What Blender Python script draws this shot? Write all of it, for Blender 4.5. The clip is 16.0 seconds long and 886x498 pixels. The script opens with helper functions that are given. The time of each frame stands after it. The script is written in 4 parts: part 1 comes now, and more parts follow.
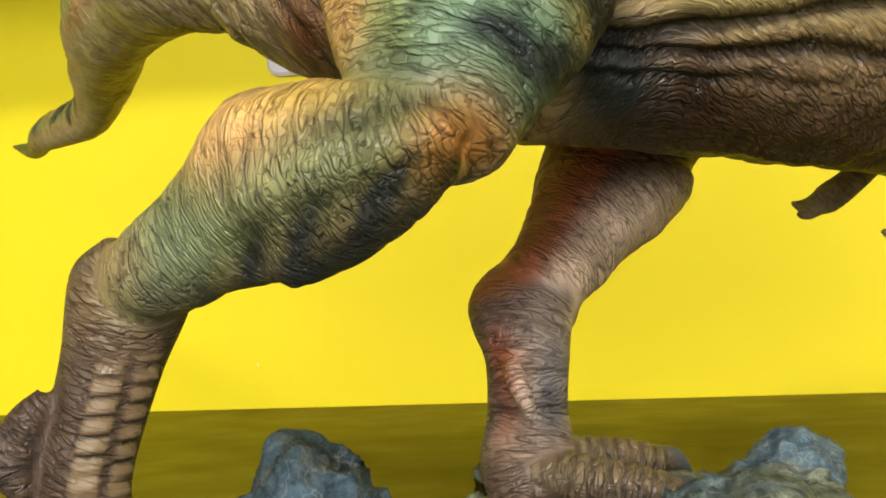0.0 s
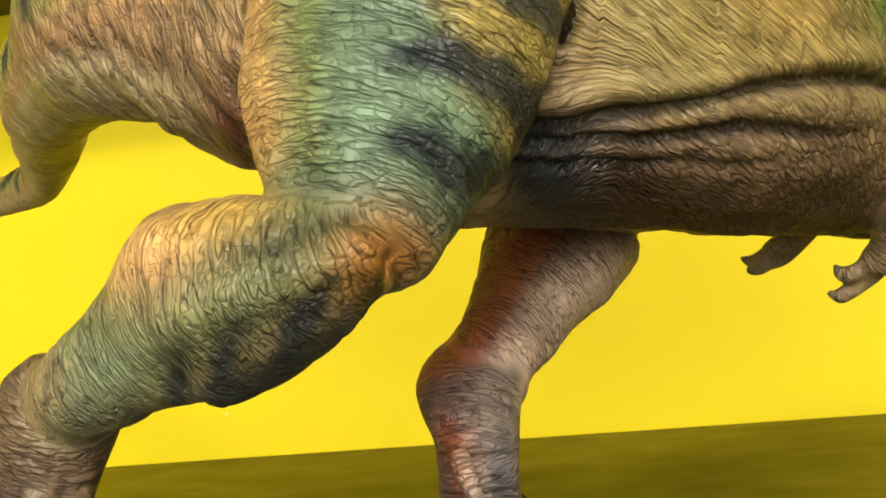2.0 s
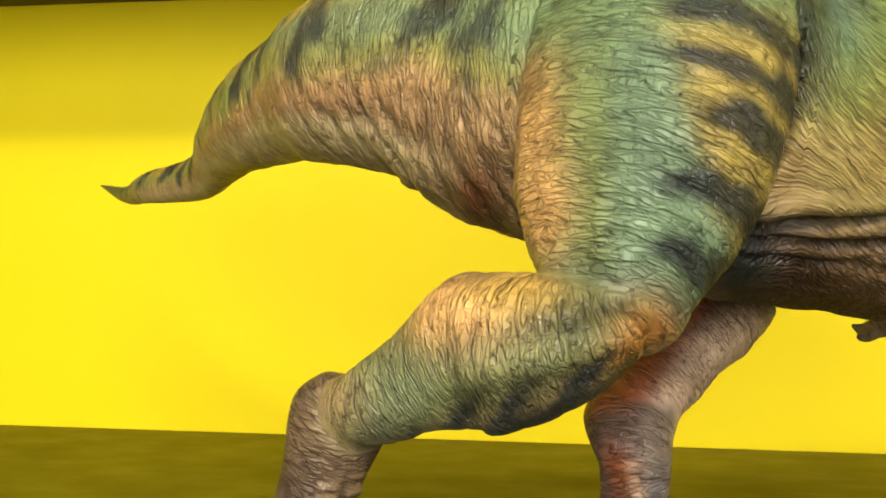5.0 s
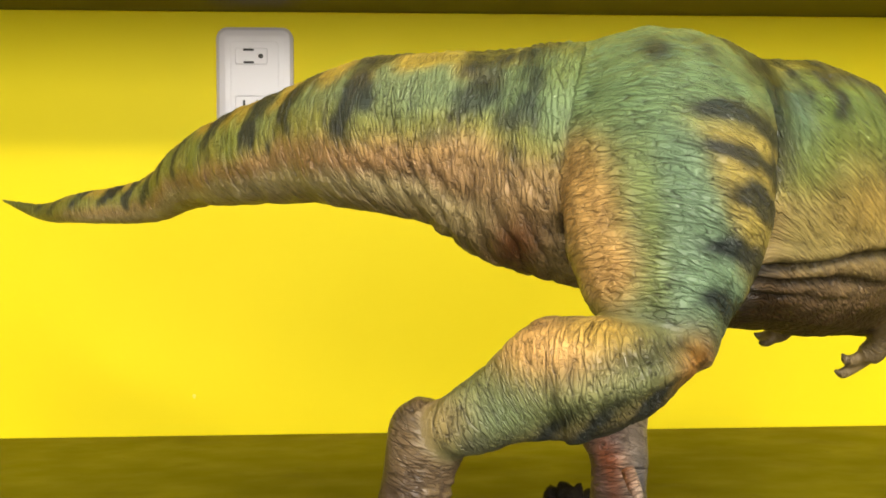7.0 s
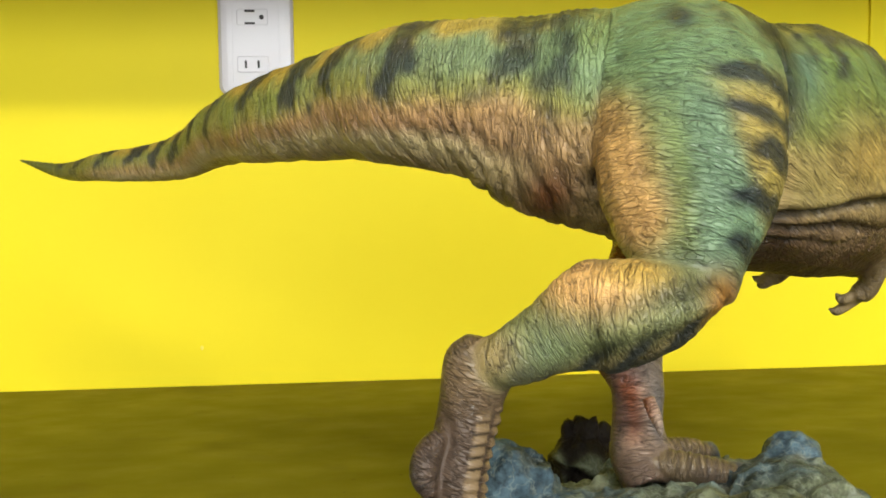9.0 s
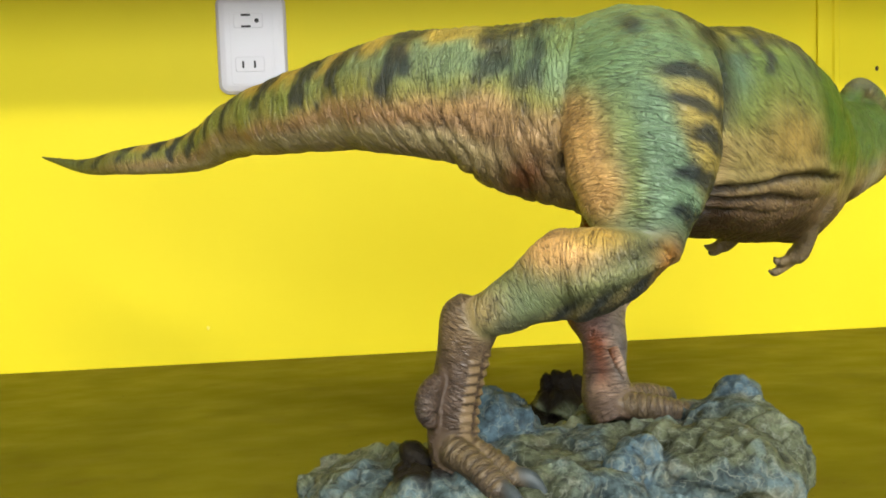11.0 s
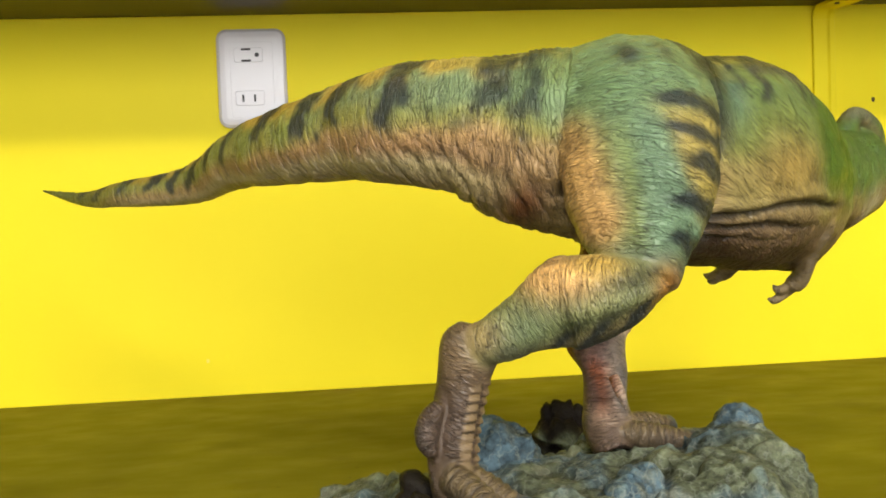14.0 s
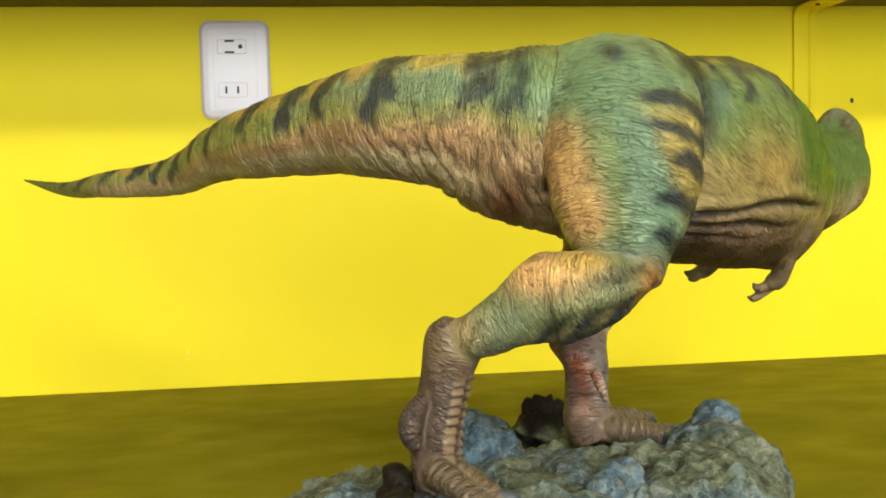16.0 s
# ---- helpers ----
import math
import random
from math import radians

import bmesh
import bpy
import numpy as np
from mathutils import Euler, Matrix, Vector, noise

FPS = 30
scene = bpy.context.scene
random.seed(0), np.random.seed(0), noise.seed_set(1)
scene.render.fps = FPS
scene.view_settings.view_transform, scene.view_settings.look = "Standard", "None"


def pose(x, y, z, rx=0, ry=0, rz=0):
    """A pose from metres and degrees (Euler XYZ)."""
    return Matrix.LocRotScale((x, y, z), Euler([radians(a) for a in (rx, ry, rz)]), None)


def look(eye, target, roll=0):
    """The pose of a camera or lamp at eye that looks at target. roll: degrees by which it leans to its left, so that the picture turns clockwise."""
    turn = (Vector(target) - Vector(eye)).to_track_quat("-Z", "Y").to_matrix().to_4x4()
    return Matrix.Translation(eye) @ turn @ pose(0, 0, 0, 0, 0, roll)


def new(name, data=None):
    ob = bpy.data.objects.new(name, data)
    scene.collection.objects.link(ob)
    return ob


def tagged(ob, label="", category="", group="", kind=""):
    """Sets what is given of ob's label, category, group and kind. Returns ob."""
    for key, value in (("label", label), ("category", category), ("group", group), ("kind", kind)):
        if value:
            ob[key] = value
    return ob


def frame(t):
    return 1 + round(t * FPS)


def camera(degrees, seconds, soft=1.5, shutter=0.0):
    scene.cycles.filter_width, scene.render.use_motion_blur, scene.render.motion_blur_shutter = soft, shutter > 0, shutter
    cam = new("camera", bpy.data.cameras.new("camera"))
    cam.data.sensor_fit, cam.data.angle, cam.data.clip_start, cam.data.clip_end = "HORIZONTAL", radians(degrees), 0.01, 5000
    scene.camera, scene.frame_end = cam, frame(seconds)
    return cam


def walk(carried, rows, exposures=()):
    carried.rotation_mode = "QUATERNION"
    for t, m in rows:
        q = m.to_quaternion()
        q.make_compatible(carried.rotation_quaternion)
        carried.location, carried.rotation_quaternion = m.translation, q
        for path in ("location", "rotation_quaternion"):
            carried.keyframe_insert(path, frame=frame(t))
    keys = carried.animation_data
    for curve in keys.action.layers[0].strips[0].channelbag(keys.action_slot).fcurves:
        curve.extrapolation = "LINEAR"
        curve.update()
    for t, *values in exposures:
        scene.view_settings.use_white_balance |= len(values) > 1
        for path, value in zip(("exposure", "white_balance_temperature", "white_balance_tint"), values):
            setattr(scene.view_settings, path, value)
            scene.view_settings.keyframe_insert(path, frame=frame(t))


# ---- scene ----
cam = camera(45.0, 16.0, soft=1.8)
PATH = [
    (0, (0.3360, -0.9001, 0.1371), (-0.0051, 1.0706, 0.1260), -2.98),
    (0.5, (0.3380, -0.8983, 0.1454), (0.0103, 1.0745, 0.1198), -4.02),
    (1, (0.3422, -0.8975, 0.1536), (0.0303, 1.0780, 0.1418), -4.93),
    (1.5, (0.3460, -0.8956, 0.1575), (0.0416, 1.0811, 0.1588), -5.56),
    (2, (0.3481, -0.8939, 0.1581), (0.0500, 1.0837, 0.1708), -5.43),
    (2.5, (0.3502, -0.9046, 0.1618), (0.0269, 1.0691, 0.1608), -6.09),
    (3, (0.3507, -0.9099, 0.1610), (0.0014, 1.0593, 0.1447), -5.96),
    (3.5, (0.3523, -0.9245, 0.1634), (-0.0172, 1.0410, 0.1804), -5.49),
    (4, (0.3633, -0.9240, 0.1699), (0.0037, 1.0433, 0.1909), -4.93),
    (4.5, (0.3274, -0.9452, 0.1713), (-0.0032, 1.0233, 0.1779), -3.08),
    (5, (0.2940, -0.9687, 0.1863), (-0.0235, 0.9998, 0.1623), 0.13),
    (5.2, (0.2818, -0.9701, 0.1928), (0.0349, 1.0084, 0.1682), -0.04),
    (7.3, (0.1840, -1.0700, 0.2230), (0.3221, 0.9239, 0.1504), -0.41),
    (7.5, (0.1829, -1.0815, 0.2310), (0.3120, 0.9126, 0.1492), -1.17),
    (8, (0.1783, -1.0864, 0.2165), (0.3335, 0.9048, 0.1114), -0.46),
    (8.5, (0.1718, -1.0840, 0.2201), (0.3463, 0.9053, 0.1102), -0.36),
    (8.7, (0.1618, -1.0825, 0.2122), (0.3424, 0.9045, 0.0727), -0.48),
    (10.8, (0.1297, -1.1829, 0.2133), (0.3715, 0.7965, 0.0598), -1.40),
    (11, (0.1327, -1.1780, 0.2109), (0.3624, 0.8020, 0.0473), -1.88),
    (11.5, (0.1317, -1.1786, 0.2118), (0.3590, 0.8032, 0.0676), -2.68),
    (12, (0.1322, -1.1790, 0.2113), (0.3770, 0.8023, 0.0908), -1.57),
    (12.5, (0.1304, -1.1839, 0.2097), (0.3837, 0.7975, 0.1110), -1.54),
    (13, (0.1313, -1.1809, 0.2091), (0.3700, 0.8017, 0.0979), -1.98),
    (13.5, (0.1324, -1.1834, 0.2094), (0.3461, 0.8039, 0.1398), -1.91),
    (14, (0.1327, -1.1797, 0.2074), (0.3652, 0.8044, 0.1093), -2.15),
    (14.5, (0.1337, -1.1785, 0.2062), (0.3740, 0.8042, 0.1004), -2.50),
    (15, (0.1344, -1.1784, 0.2057), (0.3578, 0.8065, 0.1045), -2.34),
    (15.5, (0.1298, -1.1792, 0.2082), (0.4364, 0.7938, 0.0935), -1.33),
    (16, (0.1285, -1.1826, 0.2081), (0.4015, 0.7956, 0.0977), -1.40),
]
# the clip warms and cools slightly on its way: seconds, stops, kelvin, tint
TINT = [(0, 0.0, 6500, 12), (2, 0.0, 6950, 15), (3.5, 0.0, 7150, 15), (4.5, 0.0, 7450, 16), (5.2, 0.0, 7150, 13), (7.5, 0.0, 7100, 10), (8.1, 0.0, 6600, 10), (8.7, 0.0, 6350, 8), (11, -0.02, 6250, 8), (14, 0.0, 6500, 10), (16, 0.0, 6450, 9)]
walk(cam, [(t, look(eye, target, roll)) for t, eye, target, roll in PATH], TINT)

# ---- light ----
world = bpy.data.worlds.new("room_air")
world.use_nodes = True
world.node_tree.nodes["Background"].inputs[0].default_value = (0.5, 0.55, 0.6, 1)
world.node_tree.nodes["Background"].inputs[1].default_value = 0.005
scene.world = world
scene.view_settings.exposure = 0.0


# ---- materials ----
def mat(name):
    m = bpy.data.materials.new(name)
    m.use_nodes = True
    n = m.node_tree.nodes
    return m, m.node_tree, n["Principled BSDF"]


def node(tree, kind, **props):
    n = tree.nodes.new(kind)
    for key, value in props.items():
        if key in n.inputs:
            n.inputs[key].default_value = value
    return n


def noise_tex(tree, vec, scale, detail=4.0, rough=0.55):
    n = tree.nodes.new("ShaderNodeTexNoise")
    n.inputs["Scale"].default_value, n.inputs["Detail"].default_value, n.inputs["Roughness"].default_value = scale, detail, rough
    tree.links.new(vec, n.inputs["Vector"])
    return n.outputs["Fac"]


def ramp(tree, fac, stops):
    r = tree.nodes.new("ShaderNodeValToRGB")
    els = r.color_ramp.elements
    while len(els) < len(stops):
        els.new(0.5)
    for e, (p, c) in zip(els, stops):
        e.position, e.color = p, (*c, 1)
    tree.links.new(fac, r.inputs["Fac"])
    return r.outputs["Color"]


def mix(tree, fac, a, b, mode="MIX"):
    m = tree.nodes.new("ShaderNodeMix")
    m.data_type, m.blend_type = "RGBA", mode
    for sock, v in ((m.inputs[0], fac), (m.inputs[6], a), (m.inputs[7], b)):
        if isinstance(v, (int, float)):
            sock.default_value = v
        elif isinstance(v, tuple):
            sock.default_value = (*v, 1)
        else:
            tree.links.new(v, sock)
    return m.outputs[2]


def math_node(tree, op, a, b=0.0):
    m = tree.nodes.new("ShaderNodeMath")
    m.operation = op
    for sock, v in zip(m.inputs, (a, b)):
        if isinstance(v, (int, float)):
            sock.default_value = v
        else:
            tree.links.new(v, sock)
    return m.outputs[0]


def bump(tree, bsdf, height, strength, distance):
    b = tree.nodes.new("ShaderNodeBump")
    b.inputs["Strength"].default_value, b.inputs["Distance"].default_value = strength, distance
    tree.links.new(height, b.inputs["Height"])
    tree.links.new(b.outputs["Normal"], bsdf.inputs["Normal"])


def coords(tree):
    return tree.nodes.new("ShaderNodeTexCoord").outputs["Object"]


def painted(name, low, high, rough, scale=6.0, grain=900.0, bumpiness=0.15, stain=None):
    m, t, b = mat(name)
    v = coords(t)
    col = ramp(t, noise_tex(t, v, scale, 5), [(0.3, low), (0.7, high)])
    if stain:
        col = mix(t, ramp(t, noise_tex(t, v, scale * 3.1, 6, 0.65), [(0.56, (0, 0, 0)), (0.74, (1, 1, 1))]), col, stain)
    t.links.new(col, b.inputs["Base Color"])
    b.inputs["Roughness"].default_value = rough
    bump(t, b, noise_tex(t, v, grain, 3), bumpiness, 0.0004)
    return m


YELLOW = painted("yellow_wall_paint", (0.815, 0.66, 0.008), (0.85, 0.695, 0.011), 0.55, 4.0, 300.0, 0.2)
YELLOW.node_tree.nodes["Principled BSDF"].inputs["Specular IOR Level"].default_value = 0.22


def shelf_paint():
    m, t, b = mat("olive_yellow_shelf_paint")
    v = coords(t)
    stretch = t.nodes.new("ShaderNodeMapping")
    stretch.inputs["Scale"].default_value = (1.0, 1.7, 1.0)
    t.links.new(v, stretch.inputs["Vector"])
    sv = stretch.outputs["Vector"]
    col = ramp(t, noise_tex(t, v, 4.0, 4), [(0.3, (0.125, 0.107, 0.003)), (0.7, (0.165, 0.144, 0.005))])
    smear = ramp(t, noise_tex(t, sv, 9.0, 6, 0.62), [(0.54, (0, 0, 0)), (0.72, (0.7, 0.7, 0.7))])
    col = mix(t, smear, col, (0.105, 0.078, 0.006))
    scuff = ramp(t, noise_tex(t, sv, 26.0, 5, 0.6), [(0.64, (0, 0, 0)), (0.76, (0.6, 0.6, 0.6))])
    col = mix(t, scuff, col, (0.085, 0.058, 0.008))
    dots = ramp(t, noise_tex(t, v, 150.0, 2), [(0.72, (0, 0, 0)), (0.76, (0.8, 0.8, 0.8))])
    col = mix(t, dots, col, (0.05, 0.035, 0.01))
    t.links.new(col, b.inputs["Base Color"])
    t.links.new(ramp(t, noise_tex(t, sv, 14.0, 4), [(0.3, (0.4, 0.4, 0.4)), (0.7, (0.6, 0.6, 0.6))]), b.inputs["Roughness"])
    b.inputs["Specular IOR Level"].default_value = 0.14
    bump(t, b, noise_tex(t, v, 500.0, 3), 0.15, 0.0004)
    return m


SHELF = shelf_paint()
DARKWOOD = painted("dark_brown_board", (0.020, 0.010, 0.003), (0.042, 0.021, 0.006), 0.42, 8.0)
DARKWOOD.node_tree.nodes["Principled BSDF"].inputs["Specular IOR Level"].default_value = 0.3
WHITE = painted("white_plastic", (0.64, 0.595, 0.61), (0.68, 0.635, 0.65), 0.25, 3.0, 200.0, 0.05)
SLOT = painted("dark_slot", (0.02, 0.016, 0.014), (0.03, 0.024, 0.02), 0.6)
ROOM = painted("room_paint", (0.17, 0.165, 0.155), (0.21, 0.205, 0.19), 0.7, 2.0)
FLOORM = painted("grey_room_floor", (0.10, 0.095, 0.09), (0.14, 0.13, 0.12), 0.5, 2.0)


def lamp_material():
    m, t, b = mat("lamp_diffuser")
    b.inputs["Base Color"].default_value = (0.9, 0.9, 0.9, 1)
    b.inputs["Emission Color"].default_value = (1, 0.97, 0.92, 1)
    b.inputs["Emission Strength"].default_value = 2.0
    return m


LAMP = lamp_material()


# ---- mesh helpers ----
def part(name, bm, material, parent=None, label="", smooth=False):
    me = bpy.data.meshes.new(name)
    bm.to_mesh(me)
    bm.free()
    me.materials.append(material)
    if smooth:
        me.shade_smooth()
    ob = new(name, me)
    if parent is not None:
        ob.parent = parent
    if label:
        ob["label"] = label
    return ob


def box(lo, hi, bevel=0.0, segments=2):
    bm = bmesh.new()
    bmesh.ops.create_cube(bm, size=1.0)
    lo, hi = Vector(lo), Vector(hi)
    for v in bm.verts:
        v.co = Vector([lo[i] + (v.co[i] + 0.5) * (hi[i] - lo[i]) for i in range(3)])
    if bevel:
        bmesh.ops.bevel(bm, geom=bm.edges[:], offset=bevel, segments=segments, profile=0.5, affect="EDGES")
    return bm


# ---- setting ----
WALL_TOP, DEPTH = 1.75, 0.8
UNDER = 0.41
tagged(part("wall_north", box((-1.6, 0, -0.9), (2.2, 0.12, WALL_TOP)), YELLOW), "bright yellow painted plaster wall behind the shelf", "wall", kind="structure")
# unseen walls, floor and ceiling close the room, greyed to hold back bounced light
tagged(part("wall_south", box((-1.6, -3.32, -0.9), (2.2, -3.2, WALL_TOP)), ROOM), "unseen grey wall closing the room behind the viewer", "wall", kind="structure")
tagged(part("wall_west", box((-1.72, -3.32, -0.9), (-1.602, 0.12, WALL_TOP)), ROOM), "unseen grey side wall closing the room", "wall", kind="structure")
tagged(part("wall_east", box((2.202, -3.32, -0.9), (2.32, 0.12, WALL_TOP)), ROOM), "unseen grey side wall closing the room", "wall", kind="structure")
tagged(part("floor", box((-1.72, -3.32, -1.0), (2.32, 0.12, -0.902)), FLOORM), "plain grey floor closing the unseen room", "floor", kind="structure")
tagged(part("ceiling", box((-1.72, -3.32, WALL_TOP + 0.002), (2.32, 0.12, WALL_TOP + 0.1)), ROOM), "plain grey ceiling closing the unseen room", "ceiling", kind="structure")



def wall_speck(x, z, size, material):
    bm = bmesh.new()
    bmesh.ops.create_icosphere(bm, subdivisions=2, radius=1.0)
    for v in bm.verts:
        k = 1 + 0.3 * noise.noise(v.co * 2 + Vector((x * 50, z * 50, 0)))
        v.co = (x + v.co.x * size * k, v.co.y * 0.0006, z + v.co.z * size * k * 1.3)
    part("wall_speck", bm, material, bpy.data.objects["wall_north"])


PALE = painted("pale_speck", (0.84, 0.70, 0.10), (0.87, 0.74, 0.16), 0.7)
for x, z, size in ((0.009, 0.038, 0.0018),):
    wall_speck(x, z, size, PALE)
wall_speck(0.7795, 0.301, 0.0022, DARKWOOD)

shelf = tagged(new("display_shelf"), "wide yellow-painted shelf board carrying the statue, smudged and worn", "shelf")
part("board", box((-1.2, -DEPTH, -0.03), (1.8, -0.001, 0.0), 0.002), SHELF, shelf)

upper = tagged(new("upper_shelf"), "dark brown shelf board fixed above on a metal bracket", "shelf")
part("board", box((-1.2, -0.25, UNDER), (1.8, -0.001, UNDER + 0.02), 0.0015), DARKWOOD, upper)


def bracket(x):
    b = tagged(new("shelf_bracket"), "yellow-painted steel shelf bracket bent under the upper board", "bracket")
    half, thick, bend = 0.0125, 0.004, 0.016

    def strip(path):
        """A flat bar with a shallow raised rib, swept along (y, z, inward y, inward z) rows."""
        bm, rows_ = bmesh.new(), []
        for y, z, ny, nz in path:
            row = []
            for dx, h in ((-half, 0.0), (-half, thick), (half * 0.35, thick), (half * 0.5, thick * 1.7), (half, thick * 1.7), (half, 0.0)):
                row.append(bm.verts.new((x + dx, y + ny * h, z + nz * h)))
            rows_.append(row)
        for p, q in zip(rows_, rows_[1:]):
            for k in range(6):
                bm.faces.new((p[k], p[(k + 1) % 6], q[(k + 1) % 6], q[k]))
        bm.faces.new(rows_[0])
        bm.faces.new(rows_[-1][::-1])
        bmesh.ops.recalc_face_normals(bm, faces=bm.faces[:])
        bmesh.ops.bevel(bm, geom=[e for e in bm.edges if e.calc_face_angle(0) > 0.9], offset=0.0006, segments=1, affect="EDGES")
        return bm

    top = UNDER - 0.0005
    part("upright", strip([(-0.0005, UNDER - 0.26, -1, 0), (-0.0005, top - bend, -1, 0)]), YELLOW, b)
    corner = []
    for k in range(9):
        a = radians(90 * k / 8)
        corner.append((-0.0005 - bend * (1 - math.cos(a)), top - bend + bend * math.sin(a), -math.cos(a), -math.sin(a)))
    arm = part("arm", strip(corner + [(-0.21, top, 0, -1)]), YELLOW, b)
    for y in (-0.045, -0.15):
        hole = bmesh.new()
        bmesh.ops.create_cone(hole, segments=14, radius1=0.0028, radius2=0.0022, depth=0.0016, cap_ends=True, matrix=Matrix.Translation((x - 0.004, y, top - thick - 0.0008)))
        part("screw", hole, SLOT, arm, "dark screw head")
    return b


bracket(0.7185)


def rounded_plate(x0, x1, z0, z1, back, front, radius, inset):
    """A plate with rounded corners and a pillowed edge, standing off the wall."""
    bm = bmesh.new()
    loops = []
    for depth, shrink in ((back, 0.0), (back - (back - front) * 0.55, 0.0), (front + 0.0006, inset * 0.35), (front, inset)):
        ring = []
        for cx, cz, a0 in ((x1, z1, 0), (x0, z1, 90), (x0, z0, 180), (x1, z0, 270)):
            sx, sz = (-1 if cx == x1 else 1), (-1 if cz == z1 else 1)
            for k in range(6):
                a = radians(a0 + 18 * k)
                ring.append(bm.verts.new((cx + sx * (radius + shrink * 0.0) + (radius - min(shrink, radius * 0.8)) * math.cos(a), depth, cz + sz * radius + (radius - min(shrink, radius * 0.8)) * math.sin(a))))
        loops.append(ring)
    n = len(loops[0])
    for p, q in zip(loops, loops[1:]):
        for k in range(n):
            bm.faces.new((p[k], p[(k + 1) % n], q[(k + 1) % n], q[k]))
    bm.faces.new(loops[-1])
    bmesh.ops.recalc_face_normals(bm, faces=bm.faces[:])
    return bm


def outlet(x0, x1, z0, z1):
    o = tagged(new("wall_outlet"), "white plastic wall plate with two sockets, the upper one grounded", "outlet")
    plate = part("plate", rounded_plate(x0, x1, z0, z1, -0.0004, -0.0085, 0.011, 0.0088), WHITE, o)
    cx = (x0 + x1) / 2 - 0.003
    part("centre_panel", rounded_plate(x0 + 0.013, x1 - 0.013, z0 + 0.009, z1 - 0.013, -0.0084, -0.0087, 0.005, 0.0012), WHITE, plate)
    for zc, tilted in ((z1 - 0.028, True), (z0 + 0.031, False)):
        socket = part("socket", rounded_plate(cx - 0.016, cx + 0.016, zc - 0.0085, zc + 0.0085, -0.0085, -0.0092, 0.003, 0.0012), WHITE, o)
        if tilted:
            for dz in (-0.006, 0.006):
                part("slot", box((cx - 0.0075, -0.0096, zc + dz - 0.0011), (cx + 0.0025, -0.0093, zc + dz + 0.0011)), SLOT, socket)
            hole = bmesh.new()
            bmesh.ops.create_cone(hole, segments=16, radius1=0.0024, radius2=0.0024, depth=0.0003, cap_ends=True, matrix=Matrix.Translation((cx + 0.009, -0.00945, zc)) @ Matrix.Rotation(radians(90), 4, "X"))
            part("ground_hole", hole, SLOT, socket)
        else:
            for dx in (-0.0062, 0.0062):
                part("slot", box((cx - 0.001 + dx - 0.0011, -0.0096, zc - 0.0038), (cx - 0.001 + dx + 0.0011, -0.0093, zc + 0.0038)), SLOT, socket)
    return o


OX0, OX1, OZ0, OZ1 = 0.0340, 0.1075, 0.2895, 0.3945
outlet(OX0, OX1, OZ0, OZ1)

def ceiling_lamp(x, y, sx, sy, watts):
    lamp = tagged(new("ceiling_lamp"), "flat white ceiling lamp panel, lit, out of view", "lamp", "ceiling lamps")
    part("frame", box((x - sx / 2 - 0.02, y - sy / 2 - 0.02, WALL_TOP - 0.05), (x + sx / 2 + 0.02, y + sy / 2 + 0.02, WALL_TOP - 0.002), 0.005), ROOM, lamp)
    part("diffuser", box((x - sx / 2, y - sy / 2, WALL_TOP - 0.056), (x + sx / 2, y + sy / 2, WALL_TOP - 0.051)), LAMP, lamp)
    ld = bpy.data.lights.new("lamp_light", "AREA")
    ld.shape, ld.size, ld.size_y, ld.energy, ld.color = "RECTANGLE", sx, sy, watts, (1, 0.95, 0.88)
    lo = new("lamp_light", ld)
    lo.matrix_world = look((x, y, WALL_TOP - 0.07), (0.45 * x + 0.15, y + 1.0, 0.2))


ceiling_lamp(0.75, -2.5, 0.9, 0.35, 97.0)
# a second, unseen panel added as faint fill from the left
ceiling_lamp(-0.75, -2.1, 0.9, 0.35, 5.0)


# unseen source, added to fill wall and statue softly from the front
def fill_panel():
    w = tagged(new("fill_panel"), "large unseen glowing panel added across the room as soft frontal fill", "window", kind="structure")
    part("fill_panel_frame", box((-0.9, -3.2, -0.25), (1.6, -3.17, 1.35), 0.004), WHITE, w)
    part("fill_panel_face", box((-0.85, -3.168, -0.2), (1.55, -3.162, 1.3)), LAMP, w)
    ld = bpy.data.lights.new("fill_panel_light", "AREA")
    ld.shape, ld.size, ld.size_y, ld.energy, ld.color = "RECTANGLE", 2.4, 1.5, 77.0, (0.93, 0.97, 1.0)
    new("fill_panel_light", ld).matrix_world = look((0.35, -3.15, 0.55), (0.35, 0, 0.45))


fill_panel()


# ---- statue ----
def rings(stations, sides=20, power=2.0):
    """A closed tube through stations (x, y, z, half height, half width), as vertices and faces."""
    pts = np.array([s[:3] for s in stations], float)
    dirs = np.gradient(pts, axis=0)
    verts, faces, first = [], [], None
    for p, d, s in zip(pts, dirs, stations):
        d = Vector(d).normalized()
        side = d.cross(Vector((0, 0, 1)))
        side = side.normalized() if side.length > 0.15 else Vector((1, 0, 0)) - d * d.x
        side.normalize()
        up = side.cross(d).normalized()
        # the rings start on one line along the tube, so that it never twists
        turn = 0.0 if first is None else math.atan2(first.dot(up), first.dot(side))
        first = side * math.cos(turn) + up * math.sin(turn)
        for k in range(sides):
            a = turn + 2 * math.pi * k / sides
            c, q = math.cos(a), math.sin(a)
            verts.append(Vector(p) + up * (s[3] * q) + side * (s[4] * c))
    n = len(stations)
    for i in range(n - 1):
        for k in range(sides):
            a, b = i * sides + k, i * sides + (k + 1) % sides
            faces.append((a, b, b + sides, a + sides))
    faces.append(tuple(range(sides - 1, -1, -1)))
    faces.append(tuple((n - 1) * sides + k for k in range(sides)))
    return verts, faces


